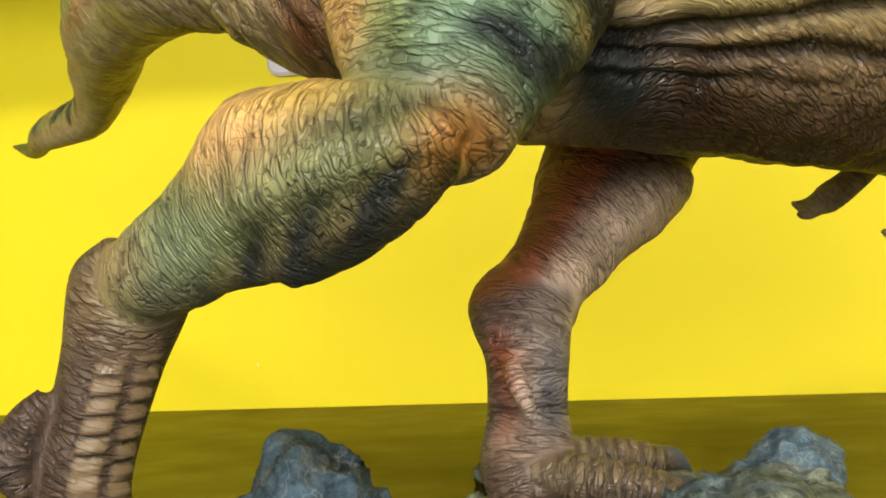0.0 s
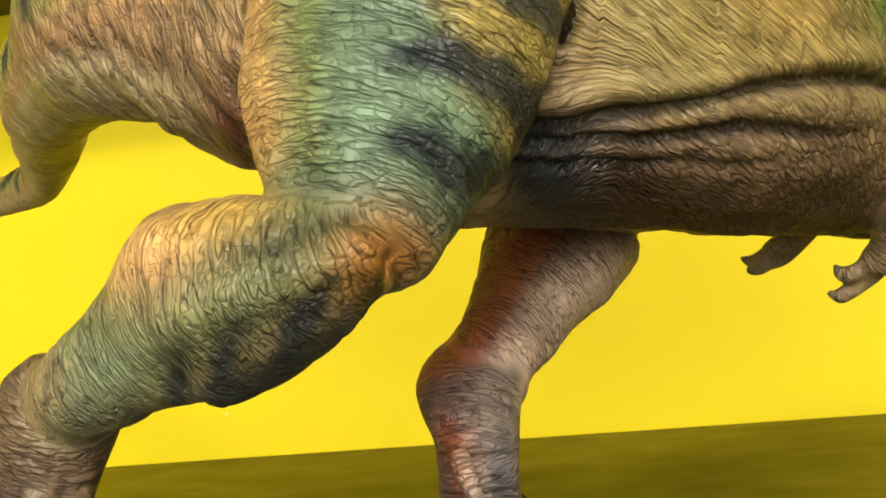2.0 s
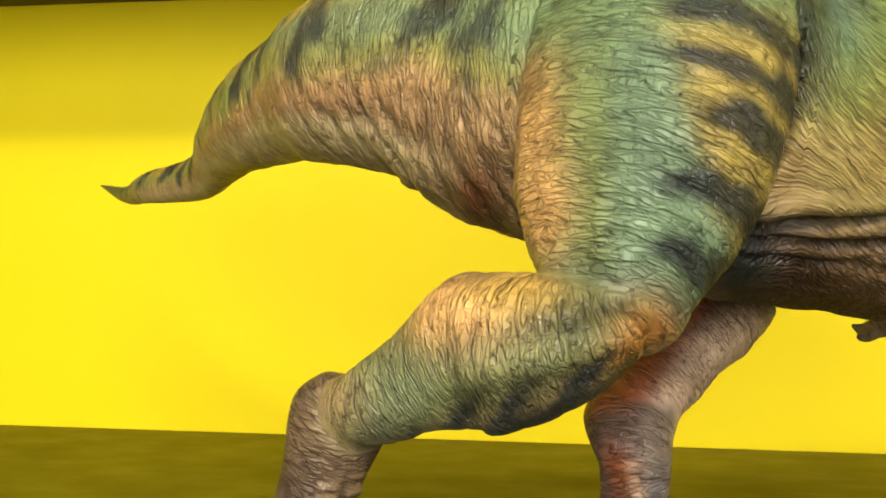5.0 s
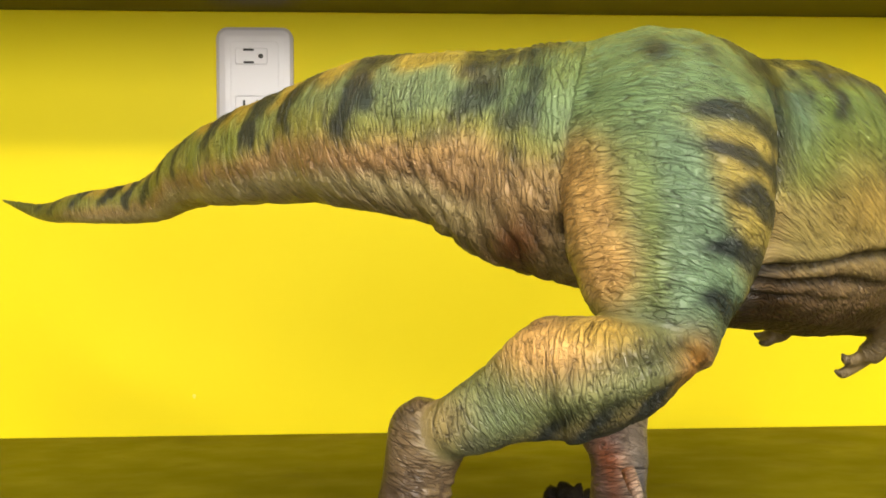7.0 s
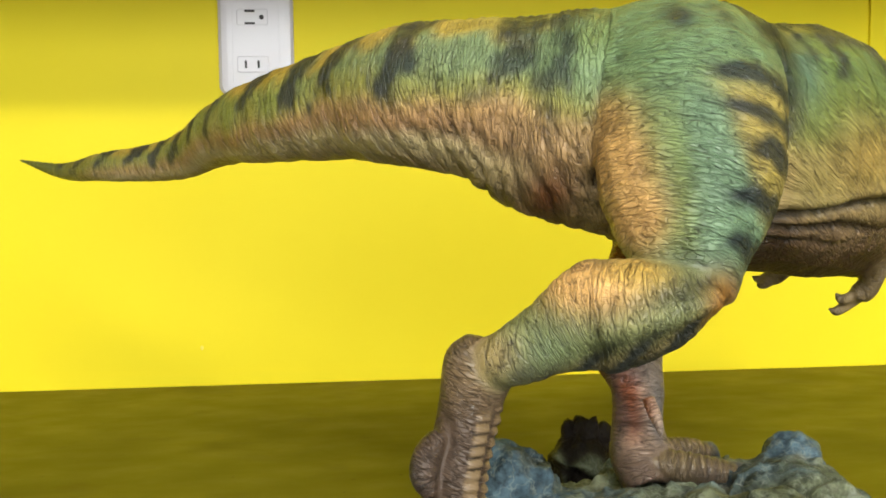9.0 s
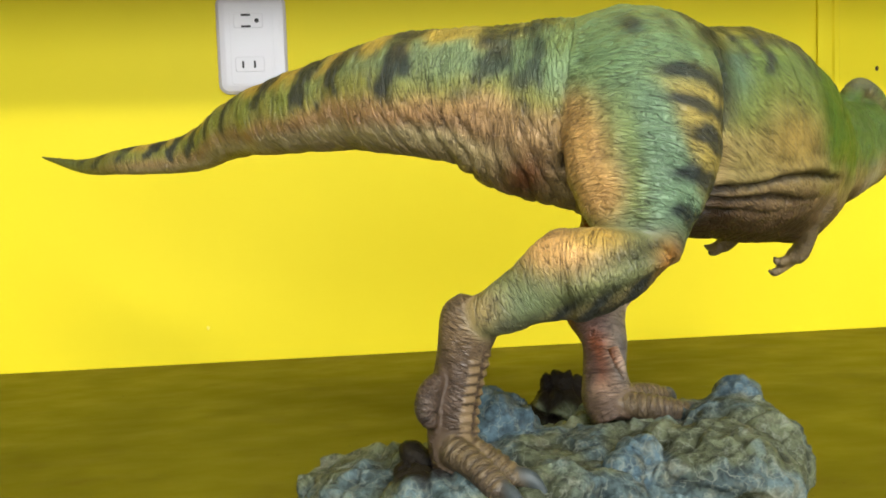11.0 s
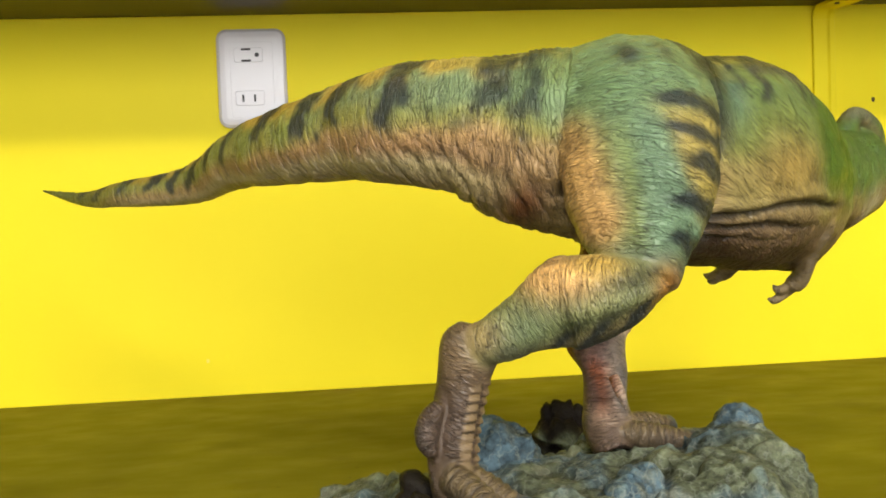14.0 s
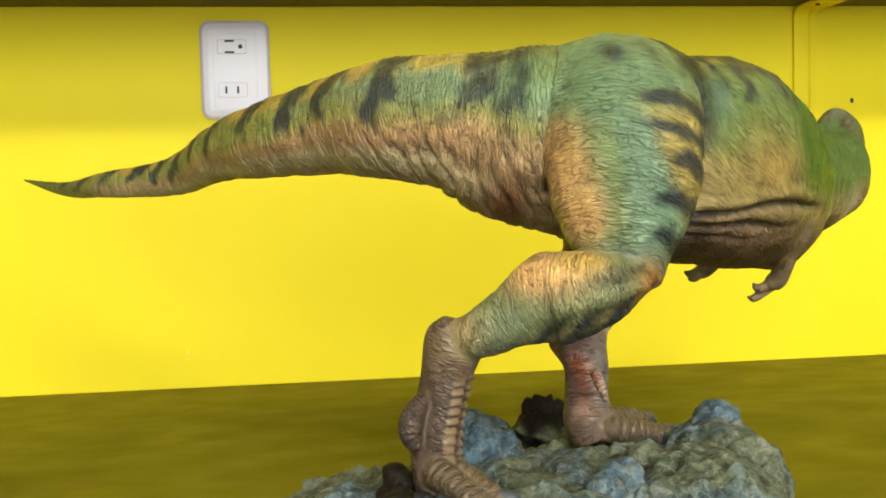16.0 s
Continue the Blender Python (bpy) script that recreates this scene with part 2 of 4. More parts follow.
def smooth_line(stations, per=6):
    """Stations refined by a Catmull-Rom curve."""
    s = np.array(stations, float)
    s = np.vstack([2 * s[0] - s[1], s, 2 * s[-1] - s[-2]])
    out = []
    for i in range(1, len(s) - 2):
        for k in range(per):
            t = k / per
            a, b, c, d = s[i - 1 : i + 3]
            out.append(0.5 * (2 * b + (c - a) * t + (2 * a - 5 * b + 4 * c - d) * t**2 + (3 * b - a - 3 * c + d) * t**3))
    out.append(s[-2])
    out = np.array(out)
    out[:, 3:] = np.maximum(out[:, 3:], 0.0008)
    return out


SPINE = [
    (-0.1145, -0.1626, 0.2262, 0.0012, 0.0012), (-0.0651, -0.218, 0.2162, 0.0064, 0.0058), (-0.0225, -0.2752, 0.2189, 0.0106, 0.0088),
    (0.035, -0.3254, 0.2231, 0.0148, 0.0111), (0.0789, -0.3925, 0.2393, 0.0211, 0.0181), (0.1179, -0.4618, 0.2451, 0.0264, 0.0208),
    (0.1531, -0.505, 0.2493, 0.0303, 0.023), (0.1833, -0.5461, 0.2502, 0.0355, 0.0276), (0.2168, -0.5648, 0.2475, 0.0396, 0.0343),
    (0.248, -0.5697, 0.2398, 0.0495, 0.0418), (0.285, -0.5776, 0.2342, 0.0562, 0.0463), (0.3172, -0.5751, 0.2301, 0.0665, 0.0516),
    (0.3481, -0.5669, 0.2227, 0.0616, 0.054), (0.3968, -0.5474, 0.2188, 0.0643, 0.051), (0.4493, -0.498, 0.2022, 0.0541, 0.041),
]
NECK = [
    (0.4477, -0.497, 0.2108, 0.045, 0.0375), (0.4842, -0.47, 0.2076, 0.0385, 0.0319), (0.507, -0.452, 0.211, 0.0338, 0.0282),
    (0.5219, -0.44, 0.2137, 0.0329, 0.0263), (0.5304, -0.422, 0.2114, 0.0339, 0.0263), (0.5363, -0.387, 0.2088, 0.0321, 0.0245),
    (0.5403, -0.342, 0.206, 0.0227, 0.0189), (0.5423, -0.312, 0.2035, 0.0133, 0.0133),
]
NEAR_THIGH = [
    (0.309, -0.5727, 0.2835, 0.0188, 0.0334), (0.3099, -0.5876, 0.2692, 0.0283, 0.0403), (0.309, -0.6062, 0.2488, 0.0347, 0.0449),
    (0.3039, -0.6265, 0.221, 0.0333, 0.0426), (0.2989, -0.6422, 0.1935, 0.0308, 0.0366), (0.2965, -0.653, 0.1749, 0.0241, 0.0253),
    (0.2955, -0.6635, 0.1585, 0.015, 0.0155),
]
NEAR_SHANK = [
    (0.2985, -0.6655, 0.1632, 0.0115, 0.0145), (0.278, -0.6663, 0.1563, 0.018, 0.0212), (0.2587, -0.6591, 0.1536, 0.0241, 0.0214),
    (0.2515, -0.6569, 0.1515, 0.0226, 0.0174), (0.2337, -0.6517, 0.1415, 0.0159, 0.0123), (0.2185, -0.6485, 0.1342, 0.0128, 0.011),
    (0.2085, -0.642, 0.1318, 0.0095, 0.0095),
]
NEAR_META = [
    (0.2118, -0.64, 0.1405, 0.0095, 0.0095), (0.2085, -0.64, 0.1305, 0.0162, 0.0118), (0.2026, -0.6415, 0.1106, 0.0132, 0.013),
    (0.1962, -0.6465, 0.083, 0.0116, 0.013), (0.196, -0.6495, 0.062, 0.0116, 0.0124), (0.199, -0.653, 0.048, 0.0116, 0.012),
]
NEAR_SPUR = [
    (0.1901, -0.65, 0.1024, 0.0048, 0.0048), (0.1845, -0.653, 0.0956, 0.0063, 0.0063), (0.1822, -0.656, 0.0874, 0.006, 0.006),
    (0.1851, -0.655, 0.0791, 0.0039, 0.0039),
]
FAR_THIGH = [
    (0.3197, -0.52, 0.2283, 0.0329, 0.0416), (0.332, -0.495, 0.1955, 0.029, 0.0345), (0.338, -0.478, 0.168, 0.0225, 0.027),
]
FAR_SHANK = [
    (0.34, -0.4958, 0.1813, 0.0223, 0.0321), (0.3336, -0.4934, 0.1622, 0.026, 0.0325), (0.3179, -0.5183, 0.137, 0.0179, 0.0206),
    (0.3006, -0.5426, 0.1167, 0.0126, 0.013), (0.2864, -0.5442, 0.108, 0.0039, 0.0038),
]
FAR_META = [
    (0.3031, -0.5275, 0.1165, 0.0167, 0.0168), (0.2998, -0.5427, 0.1129, 0.0155, 0.0186), (0.3018, -0.5526, 0.0995, 0.0117, 0.0142),
    (0.3012, -0.554, 0.0809, 0.0124, 0.0134), (0.3017, -0.5589, 0.0656, 0.0145, 0.0167), (0.3055, -0.5631, 0.0536, 0.014, 0.0162),
]


def toe(points, r0, r1):
    n = len(points)
    return [(*p, r0 + (r1 - r0) * i / (n - 1), (r0 + (r1 - r0) * i / (n - 1)) * 1.05) for i, p in enumerate(points)]


NEAR_TOES = [
    [(0.1943, -0.659, 0.067, 0.0079, 0.0083), (0.2042, -0.672, 0.0617, 0.0071, 0.0075), (0.2141, -0.685, 0.0525, 0.0064, 0.0067)],
    [(0.1961, -0.652, 0.0677, 0.0079, 0.0083), (0.2097, -0.657, 0.0622, 0.0074, 0.0078), (0.2204, -0.662, 0.0547, 0.0069, 0.0072), (0.2253, -0.664, 0.05, 0.0064, 0.0067)],
    [(0.1931, -0.647, 0.0676, 0.0082, 0.0086), (0.2045, -0.636, 0.0625, 0.0072, 0.0076), (0.213, -0.628, 0.0555, 0.0063, 0.0066)],
]
FAR_TOES = [
    [(0.3031, -0.566, 0.0628, 0.0089, 0.0094), (0.3199, -0.569, 0.0612, 0.0083, 0.0087), (0.3368, -0.568, 0.0576, 0.0077, 0.0081), (0.3461, -0.568, 0.0558, 0.007, 0.0074)],
    [(0.3031, -0.56, 0.0626, 0.0089, 0.0094), (0.3179, -0.55, 0.0634, 0.0083, 0.0087), (0.3329, -0.541, 0.0613, 0.0077, 0.0081), (0.3422, -0.537, 0.0584, 0.0071, 0.0074)],
]
CLAWS = [
    [(0.2121, -0.682, 0.0553, 0.0053, 0.0048), (0.219, -0.692, 0.0518, 0.0043, 0.0039), (0.223, -0.699, 0.0453, 0.0014, 0.0014)],
    [(0.2233, -0.663, 0.0538, 0.0056, 0.005), (0.232, -0.667, 0.0521, 0.0048, 0.0043), (0.2398, -0.671, 0.0446, 0.0014, 0.0014)],
    [(0.2111, -0.63, 0.0585, 0.0048, 0.0044), (0.2187, -0.623, 0.0554, 0.0039, 0.0034), (0.2235, -0.619, 0.0495, 0.0014, 0.0014)],
    [(0.3433, -0.568, 0.0586, 0.0052, 0.0047), (0.3517, -0.567, 0.0577, 0.0042, 0.0038), (0.3592, -0.565, 0.0511, 0.0014, 0.0014)],
    [(0.3403, -0.538, 0.0613, 0.0052, 0.0047), (0.3478, -0.534, 0.0603, 0.0042, 0.0038), (0.3535, -0.531, 0.0536, 0.0014, 0.0014)],
]
NEAR_ARM = [
    (0.4422, -0.547, 0.1926, 0.0132, 0.0123), (0.4403, -0.551, 0.1776, 0.0093, 0.0089), (0.439, -0.543, 0.1671, 0.007, 0.0067),
    (0.4395, -0.535, 0.1555, 0.0057, 0.0055), (0.4388, -0.527, 0.1464, 0.0065, 0.0057), (0.4353, -0.523, 0.1413, 0.0061, 0.0056),
]
NEAR_FINGERS = [
    [(0.438, -0.522, 0.143, 0.0037, 0.0037), (0.4306, -0.523, 0.1402, 0.0032, 0.0032), (0.4251, -0.523, 0.1392, 0.0028, 0.0028), (0.4223, -0.523, 0.1434, 0.0009, 0.0009)],
    [(0.4371, -0.52, 0.1402, 0.0037, 0.0037), (0.4298, -0.519, 0.1349, 0.0032, 0.0032), (0.4243, -0.519, 0.1321, 0.0028, 0.0028), (0.4201, -0.519, 0.1339, 0.0009, 0.0009)],
]
FAR_ARM = [
    (0.439, -0.46, 0.178, 0.0094, 0.0094), (0.4299, -0.459, 0.1619, 0.0073, 0.0071), (0.4235, -0.459, 0.1534, 0.0057, 0.0057),
    (0.4142, -0.459, 0.1468, 0.0061, 0.0057), (0.4087, -0.458, 0.1439, 0.0038, 0.0038),
]
FAR_FINGERS = [
    [(0.4124, -0.458, 0.1467, 0.0036, 0.0036), (0.4049, -0.457, 0.1443, 0.0028, 0.0028), (0.4002, -0.457, 0.1466, 0.0009, 0.0009)],
    [(0.4124, -0.46, 0.1449, 0.0036, 0.0036), (0.4059, -0.461, 0.1411, 0.0028, 0.0028), (0.4012, -0.461, 0.1415, 0.0009, 0.0009)],
]
BROW = [
    [(0.4944, -0.464, 0.2356, 0.0056, 0.0056), (0.5092, -0.454, 0.2448, 0.0084, 0.0084), (0.5202, -0.448, 0.2537, 0.007, 0.0075), (0.5371, -0.438, 0.2446, 0.0089, 0.0084), (0.5467, -0.428, 0.2313, 0.0094, 0.0075)],
    [(0.5323, -0.448, 0.1923, 0.0056, 0.0066), (0.5397, -0.442, 0.2006, 0.0075, 0.0085), (0.5432, -0.437, 0.2118, 0.0056, 0.0066)],
]
FAR_SPUR = [
    (0.2991, -0.580, 0.1005, 0.0034, 0.0034), (0.302, -0.582, 0.0922, 0.0034, 0.0032), (0.3045, -0.582, 0.0857, 0.0024, 0.0024),
    (0.306, -0.581, 0.080, 0.0011, 0.0011),
]
TUBES = [SPINE, NECK, NEAR_THIGH, NEAR_SHANK, NEAR_META, FAR_THIGH, FAR_SHANK, FAR_META, NEAR_ARM, FAR_ARM, NEAR_SPUR, *NEAR_TOES, *FAR_TOES, *NEAR_FINGERS, *FAR_FINGERS, *CLAWS, *BROW, FAR_SPUR]
KINDS = ["spine", "neck", "thigh", "shank", "meta", "far_thigh", "far_shank", "far_meta", "arm", "arm", "meta"] + ["toe"] * 5 + ["finger"] * 4 + ["claw"] * 5 + ["neck", "neck", "far_meta"]


def lattice_noise(p, seed=0):
    """Smooth value noise in -1..1 for rows of places."""
    i = np.floor(p).astype(np.int64)
    f = p - i
    f = f * f * (3 - 2 * f)
    total = np.zeros(len(p))
    for dx in (0, 1):
        for dy in (0, 1):
            for dz in (0, 1):
                h = (i[:, 0] + dx) * 374761393 + (i[:, 1] + dy) * 668265263 + (i[:, 2] + dz) * 2147483647 + seed * 974634777
                h = (h ^ (h >> 13)) * 1274126177
                h = ((h ^ (h >> 16)) & 0xFFFF) / 32767.5 - 1
                w = np.abs(1 - dx - f[:, 0]) * np.abs(1 - dy - f[:, 1]) * np.abs(1 - dz - f[:, 2])
                total += w * h
    return total


def step(x, a, b):
    t = np.clip((x - a) / (b - a), 0, 1)
    return t * t * (3 - 2 * t)


def tube_frames(tube):
    st = smooth_line(tube)
    d = np.gradient(st[:, :3], axis=0)
    d /= np.linalg.norm(d, axis=1)[:, None]
    side = np.cross(d, (0, 0, 1.0))
    flat = np.linalg.norm(side, axis=1) < 0.15
    side[flat] = np.array((1.0, 0, 0)) - d[flat] * d[flat][:, :1]
    side /= np.linalg.norm(side, axis=1)[:, None]
    up = np.cross(side, d)
    run = np.r_[0, np.cumsum(np.linalg.norm(np.diff(st[:, :3], axis=0), axis=1))]
    return st, d, side, up, run


def flow_of(co):
    """For every place: the tube it lies on, the run along it, and the side and up coordinates on its section."""
    n = len(co)
    best, tube_id = np.full(n, 1e9), np.zeros(n, int)
    along, u, v, rad = np.zeros(n), np.zeros(n), np.zeros(n), np.full(n, 0.01)
    for k, tube in enumerate(TUBES):
        st, d, side, up, run = tube_frames(tube)
        lo, hi = st[:, :3].min(0) - 0.03 - st[:, 3].max(), st[:, :3].max(0) + 0.03 + st[:, 3].max()
        near = np.where(((co > lo) & (co < hi)).all(1))[0]
        for j in range(len(st)):
            o = co[near] - st[j, :3]
            t, a, b = o @ d[j], o @ side[j] / st[j, 4], o @ up[j] / st[j, 3]
            q = a * a + b * b + (t / 0.008) ** 2
            win = q < best[near]
            w = near[win]
            best[w], tube_id[w], along[w], u[w], v[w], rad[w] = q[win], k, run[j] + t[win], a[win], b[win], (st[j, 3] + st[j, 4]) / 2
    return tube_id, along, u, v, rad


def spot(co, place, reach):
    """Airbrushed colour or painted shade: 1 in the middle, falling off softly."""
    return np.exp(-((((co - np.array(place)) / np.array(reach)) ** 2).sum(1)))


STRIPES = (0.072, 0.106, 0.148, 0.185, 0.214, 0.243, 0.278, 0.314, 0.3685, 0.415, 0.454, 0.498, 0.537, 0.564, 0.593, 0.624, 0.646)
CHEST_STRIPES = (0.672, 0.690, 0.7055, 0.719, 0.733, 0.746, 0.758, 0.771)
# bars on the front of the thigh, each from its soft rear end to the edge of the leg: x, z, x, z
THIGH_BARS = (
    (0.313, 0.256, 0.348, 0.243), (0.305, 0.240, 0.349, 0.223), (0.314, 0.223, 0.343, 0.207), (0.306, 0.203, 0.334, 0.190), (0.301, 0.183, 0.320, 0.175),
)


def bar(co, x0, z0, x1, z1, sag=0.004):
    """How far each place lies from a slightly sagging line, and where along it."""
    p = co[:, [0, 2]] - (x0, z0)
    d = np.array((x1 - x0, z1 - z0))
    t = p @ d / (d @ d)
    off = (p[:, 1] * d[0] - p[:, 0] * d[1]) / np.sqrt(d @ d) - sag * np.sin(np.pi * np.clip(t, 0, 1))
    return off, t


def base_coat(co, kind, s, u, v):
    """The broad airbrushed colours, with shade painted in at belly, groin and far leg."""
    n = len(co)
    col = np.zeros((n, 3))
    n1, n2 = lattice_noise(co * 45, 1), lattice_noise(co * 110, 2)
    is_ = lambda *names: np.isin(kind, names).astype(float)  # noqa: E731

    def lay(mask, colour):
        mask = np.clip(mask, 0, 1)[:, None]
        col[:] = col * (1 - mask) + np.array(colour) * mask

    body = is_("spine", "neck")
    torso = is_("spine") * step(s, 0.640, 0.668) + is_("neck")
    hip = is_("spine") * step(s, 0.50, 0.60) * (1 - torso)
    root = is_("spine") * step(s, 0.40, 0.50) * (1 - torso)
    w = v + 0.14 * n1 + 0.06 * n2
    x, z = co[:, 0], co[:, 2]
    # tail: olive and yellow-green above, an orange-brown band along the side, pale tan below
    lay(body, (0.42, 0.245, 0.115))
    lay(body * step(-w, 0.22, 0.42) * 0.8, (0.27, 0.145, 0.075))
    lay(body * step(-w, 0.40, 0.62), (0.36, 0.29, 0.165))
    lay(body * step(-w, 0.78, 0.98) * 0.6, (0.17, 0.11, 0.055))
    lay(body * step(w + 0.12 * step(-s, -0.50, -0.35), -0.20, 0.08), (0.25, 0.245, 0.065))
    lay(body * step(w + 0.5 * n1, 0.15, 0.55) * 0.6, (0.14, 0.185, 0.045))
    lay(root * step(w + 0.3 * n1, 0.10, 0.5) * 0.75, (0.165, 0.225, 0.145))
    lay(body * step(w + 0.25 * n2, 0.62, 0.85) * 0.9, (0.50, 0.33, 0.06))
    lay(is_("spine") * step(-s, -0.17, -0.06), (0.13, 0.14, 0.035))
    lay(hip * step(-w, -0.1, 0.3) * 0.8, (0.36, 0.25, 0.125))
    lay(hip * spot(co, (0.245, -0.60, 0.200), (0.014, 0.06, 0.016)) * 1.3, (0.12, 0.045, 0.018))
    lay(hip * step(w, 0.0, 0.45), (0.15, 0.225, 0.125))
    lay(is_("spine") * spot(co, (0.285, -0.61, 0.272), (0.022, 0.06, 0.012)) * 0.9, (0.20, 0.245, 0.07))
    lay(is_("spine") * spot(co, (0.322, -0.60, 0.280), (0.022, 0.06, 0.016)) * 1.0, (0.12, 0.215, 0.15))
    # chest and belly; brown underside and groin darkened further to hold their shade
    lay(torso, (0.27, 0.215, 0.085))
    lay(torso * step(w, -0.12, 0.25), (0.18, 0.21, 0.06))
    lay(torso * step(w, 0.1, 0.6) * 0.8, (0.11, 0.175, 0.055))
    lay(torso * step(w, 0.75, 0.95) * 0.8, (0.28, 0.22, 0.06))
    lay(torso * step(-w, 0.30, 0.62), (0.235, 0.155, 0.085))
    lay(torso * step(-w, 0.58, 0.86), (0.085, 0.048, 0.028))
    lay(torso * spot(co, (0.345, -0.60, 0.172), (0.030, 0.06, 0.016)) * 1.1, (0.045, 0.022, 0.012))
    lay(torso * spot(co, (0.352, -0.61, 0.262), (0.007, 0.05, 0.018)) * 1.1, (0.07, 0.14, 0.02))
    lay(torso * spot(co, (0.364, -0.60, 0.258), (0.008, 0.05, 0.016)) * 0.9, (0.115, 0.20, 0.165))
    lay(torso * spot(co, (0.400, -0.59, 0.216), (0.024, 0.05, 0.016)) * 0.75, (0.36, 0.235, 0.06))
    lay(torso * step(x, 0.415, 0.435) * step(w, -0.35, 0.0), (0.085, 0.155, 0.022))
    lay(is_("neck") * step(w, -0.5, 0.1), (0.085, 0.155, 0.03))
    lay(is_("neck") * step(np.cos(2 * np.pi * (x - 0.4 * z) / 0.014 + 2 * n1), 0.3, 0.8) * step(z, 0.205, 0.23) * 0.6, (0.05, 0.075, 0.03))
    lay(is_("neck") * step(z, 0.246, 0.256), (0.12, 0.12, 0.075))
    lay(spot(co, (0.519, -0.47, 0.187), (0.014, 0.03, 0.014)) * is_("neck") * 1.2, (0.38, 0.33, 0.25))

    # thigh: a pale rim and orange haunch behind, teal down the middle, yellow in front
    th = is_("thigh")
    lay(th, (0.145, 0.205, 0.10))
    lay(th * step(x - 0.12 * (0.22 - z) + 0.006 * n1, 0.283, 0.290), (0.13, 0.205, 0.135))
    lay(th * spot(co, (0.288, -0.66, 0.205), (0.0045, 0.05, 0.05)) * 0.7, (0.16, 0.195, 0.045))
    lay(th * step(x - 0.30 * (0.22 - z) + 0.004 * n2, 0.312, 0.320) * step(-z, -0.262, -0.25), (0.32, 0.25, 0.075))
    for place, reach, force in (((0.2625, -0.645, 0.236), (0.010, 0.05, 0.010), 1.3), ((0.2650, -0.655, 0.218), (0.0105, 0.05, 0.018), 1.7), ((0.2715, -0.66, 0.194), (0.009, 0.05, 0.015), 1.5)):
        lay(th * spot(co, place, reach) * force, (0.56, 0.335, 0.14))
    lay(th * step(-(x - 0.254 - 0.16 * np.maximum(0.225 - z, 0)), -0.003, 0.003) * step(-z, -0.236, -0.224), (0.26, 0.215, 0.16))
    lay(th * step(z, 0.240, 0.262), (0.135, 0.215, 0.115))
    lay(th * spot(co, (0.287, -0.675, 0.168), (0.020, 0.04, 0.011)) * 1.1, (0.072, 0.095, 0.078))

    # shank: orange over the calf, grey-green along the middle, dark below, beige at the ankle
    sh = is_("shank")
    lay(sh, (0.165, 0.185, 0.085))
    lay(sh * spot(co, (0.262, -0.685, 0.155), (0.022, 0.03, 0.008)) * 0.9, (0.18, 0.20, 0.105))
    lay(sh * spot(co, (0.2445, -0.68, 0.1685), (0.019, 0.035, 0.0105)) * 1.9, (0.62, 0.36, 0.15))
    lay(sh * spot(co, (0.266, -0.68, 0.172), (0.012, 0.03, 0.006)) * 1.4, (0.48, 0.31, 0.085))
    lay(sh * spot(co, (0.226, -0.675, 0.139), (0.016, 0.03, 0.009)) * 0.9, (0.12, 0.175, 0.10))
    lay(sh * step(-z + 0.42 * (x - 0.263), -0.146, -0.134) * 0.8, (0.20, 0.135, 0.055))
    lay(sh * spot(co, (0.302, -0.680, 0.158), (0.009, 0.03, 0.009)) * 1.3, (0.42, 0.19, 0.045))
    lay(is_("thigh") * spot(co, (0.303, -0.675, 0.159), (0.009, 0.03, 0.009)) * 1.3, (0.42, 0.19, 0.045))
    lay(sh * spot(co, (0.206, -0.667, 0.137), (0.014, 0.03, 0.013)) * 1.5, (0.31, 0.235, 0.11))

    # feet
    me = is_("meta", "toe")
    lay(me, (0.066, 0.043, 0.032))
    lay(me * step(n1 + 0.4 * n2, -0.1, 0.4) * 0.7, (0.088, 0.060, 0.050))
    lay(is_("meta") * step(z, 0.104, 0.128) * 0.9, (0.15, 0.10, 0.058))
    lay(is_("toe"), (0.09, 0.064, 0.04))
    lay(is_("toe") * step(n1, 0.0, 0.5) * 0.6, (0.085, 0.062, 0.055))
    lay(is_("claw"), (0.045, 0.056, 0.068))
    lay(is_("arm", "finger"), (0.17, 0.12, 0.062))
    lay(is_("finger") * step(n2, 0, 0.4), (0.17, 0.135, 0.095))

    # the far leg: brown above, a pale pink band down the front, rust behind
    # its brown top is darkened to paint in the belly's shadow
    lay(is_("far_thigh"), (0.075, 0.030, 0.016))
    fs = is_("far_shank", "far_meta")
    lay(fs, (0.52, 0.38, 0.31))
    lay(is_("far_shank") * step(z - 0.9 * (x - 0.322), 0.132, 0.154), (0.10, 0.042, 0.022))
    lay(is_("far_shank") * step(z, 0.146, 0.164), (0.07, 0.032, 0.018))
    lay(fs * step(-(x - 0.3055 - 0.62 * np.maximum(z - 0.112, 0)), 0.0015, 0.0075) * step(z, 0.064, 0.085), (0.20, 0.055, 0.02))
    lay(fs * step(n1 + 0.5 * n2, 0.25, 0.6) * 0.45, (0.17, 0.145, 0.15))
    lay(fs * spot(co, (0.309, -0.565, 0.087), (0.006, 0.03, 0.016)) * 1.3, (0.10, 0.095, 0.11))
    lay(is_("far_meta") * step(-z, -0.082, -0.066), (0.10, 0.065, 0.05))
    return col


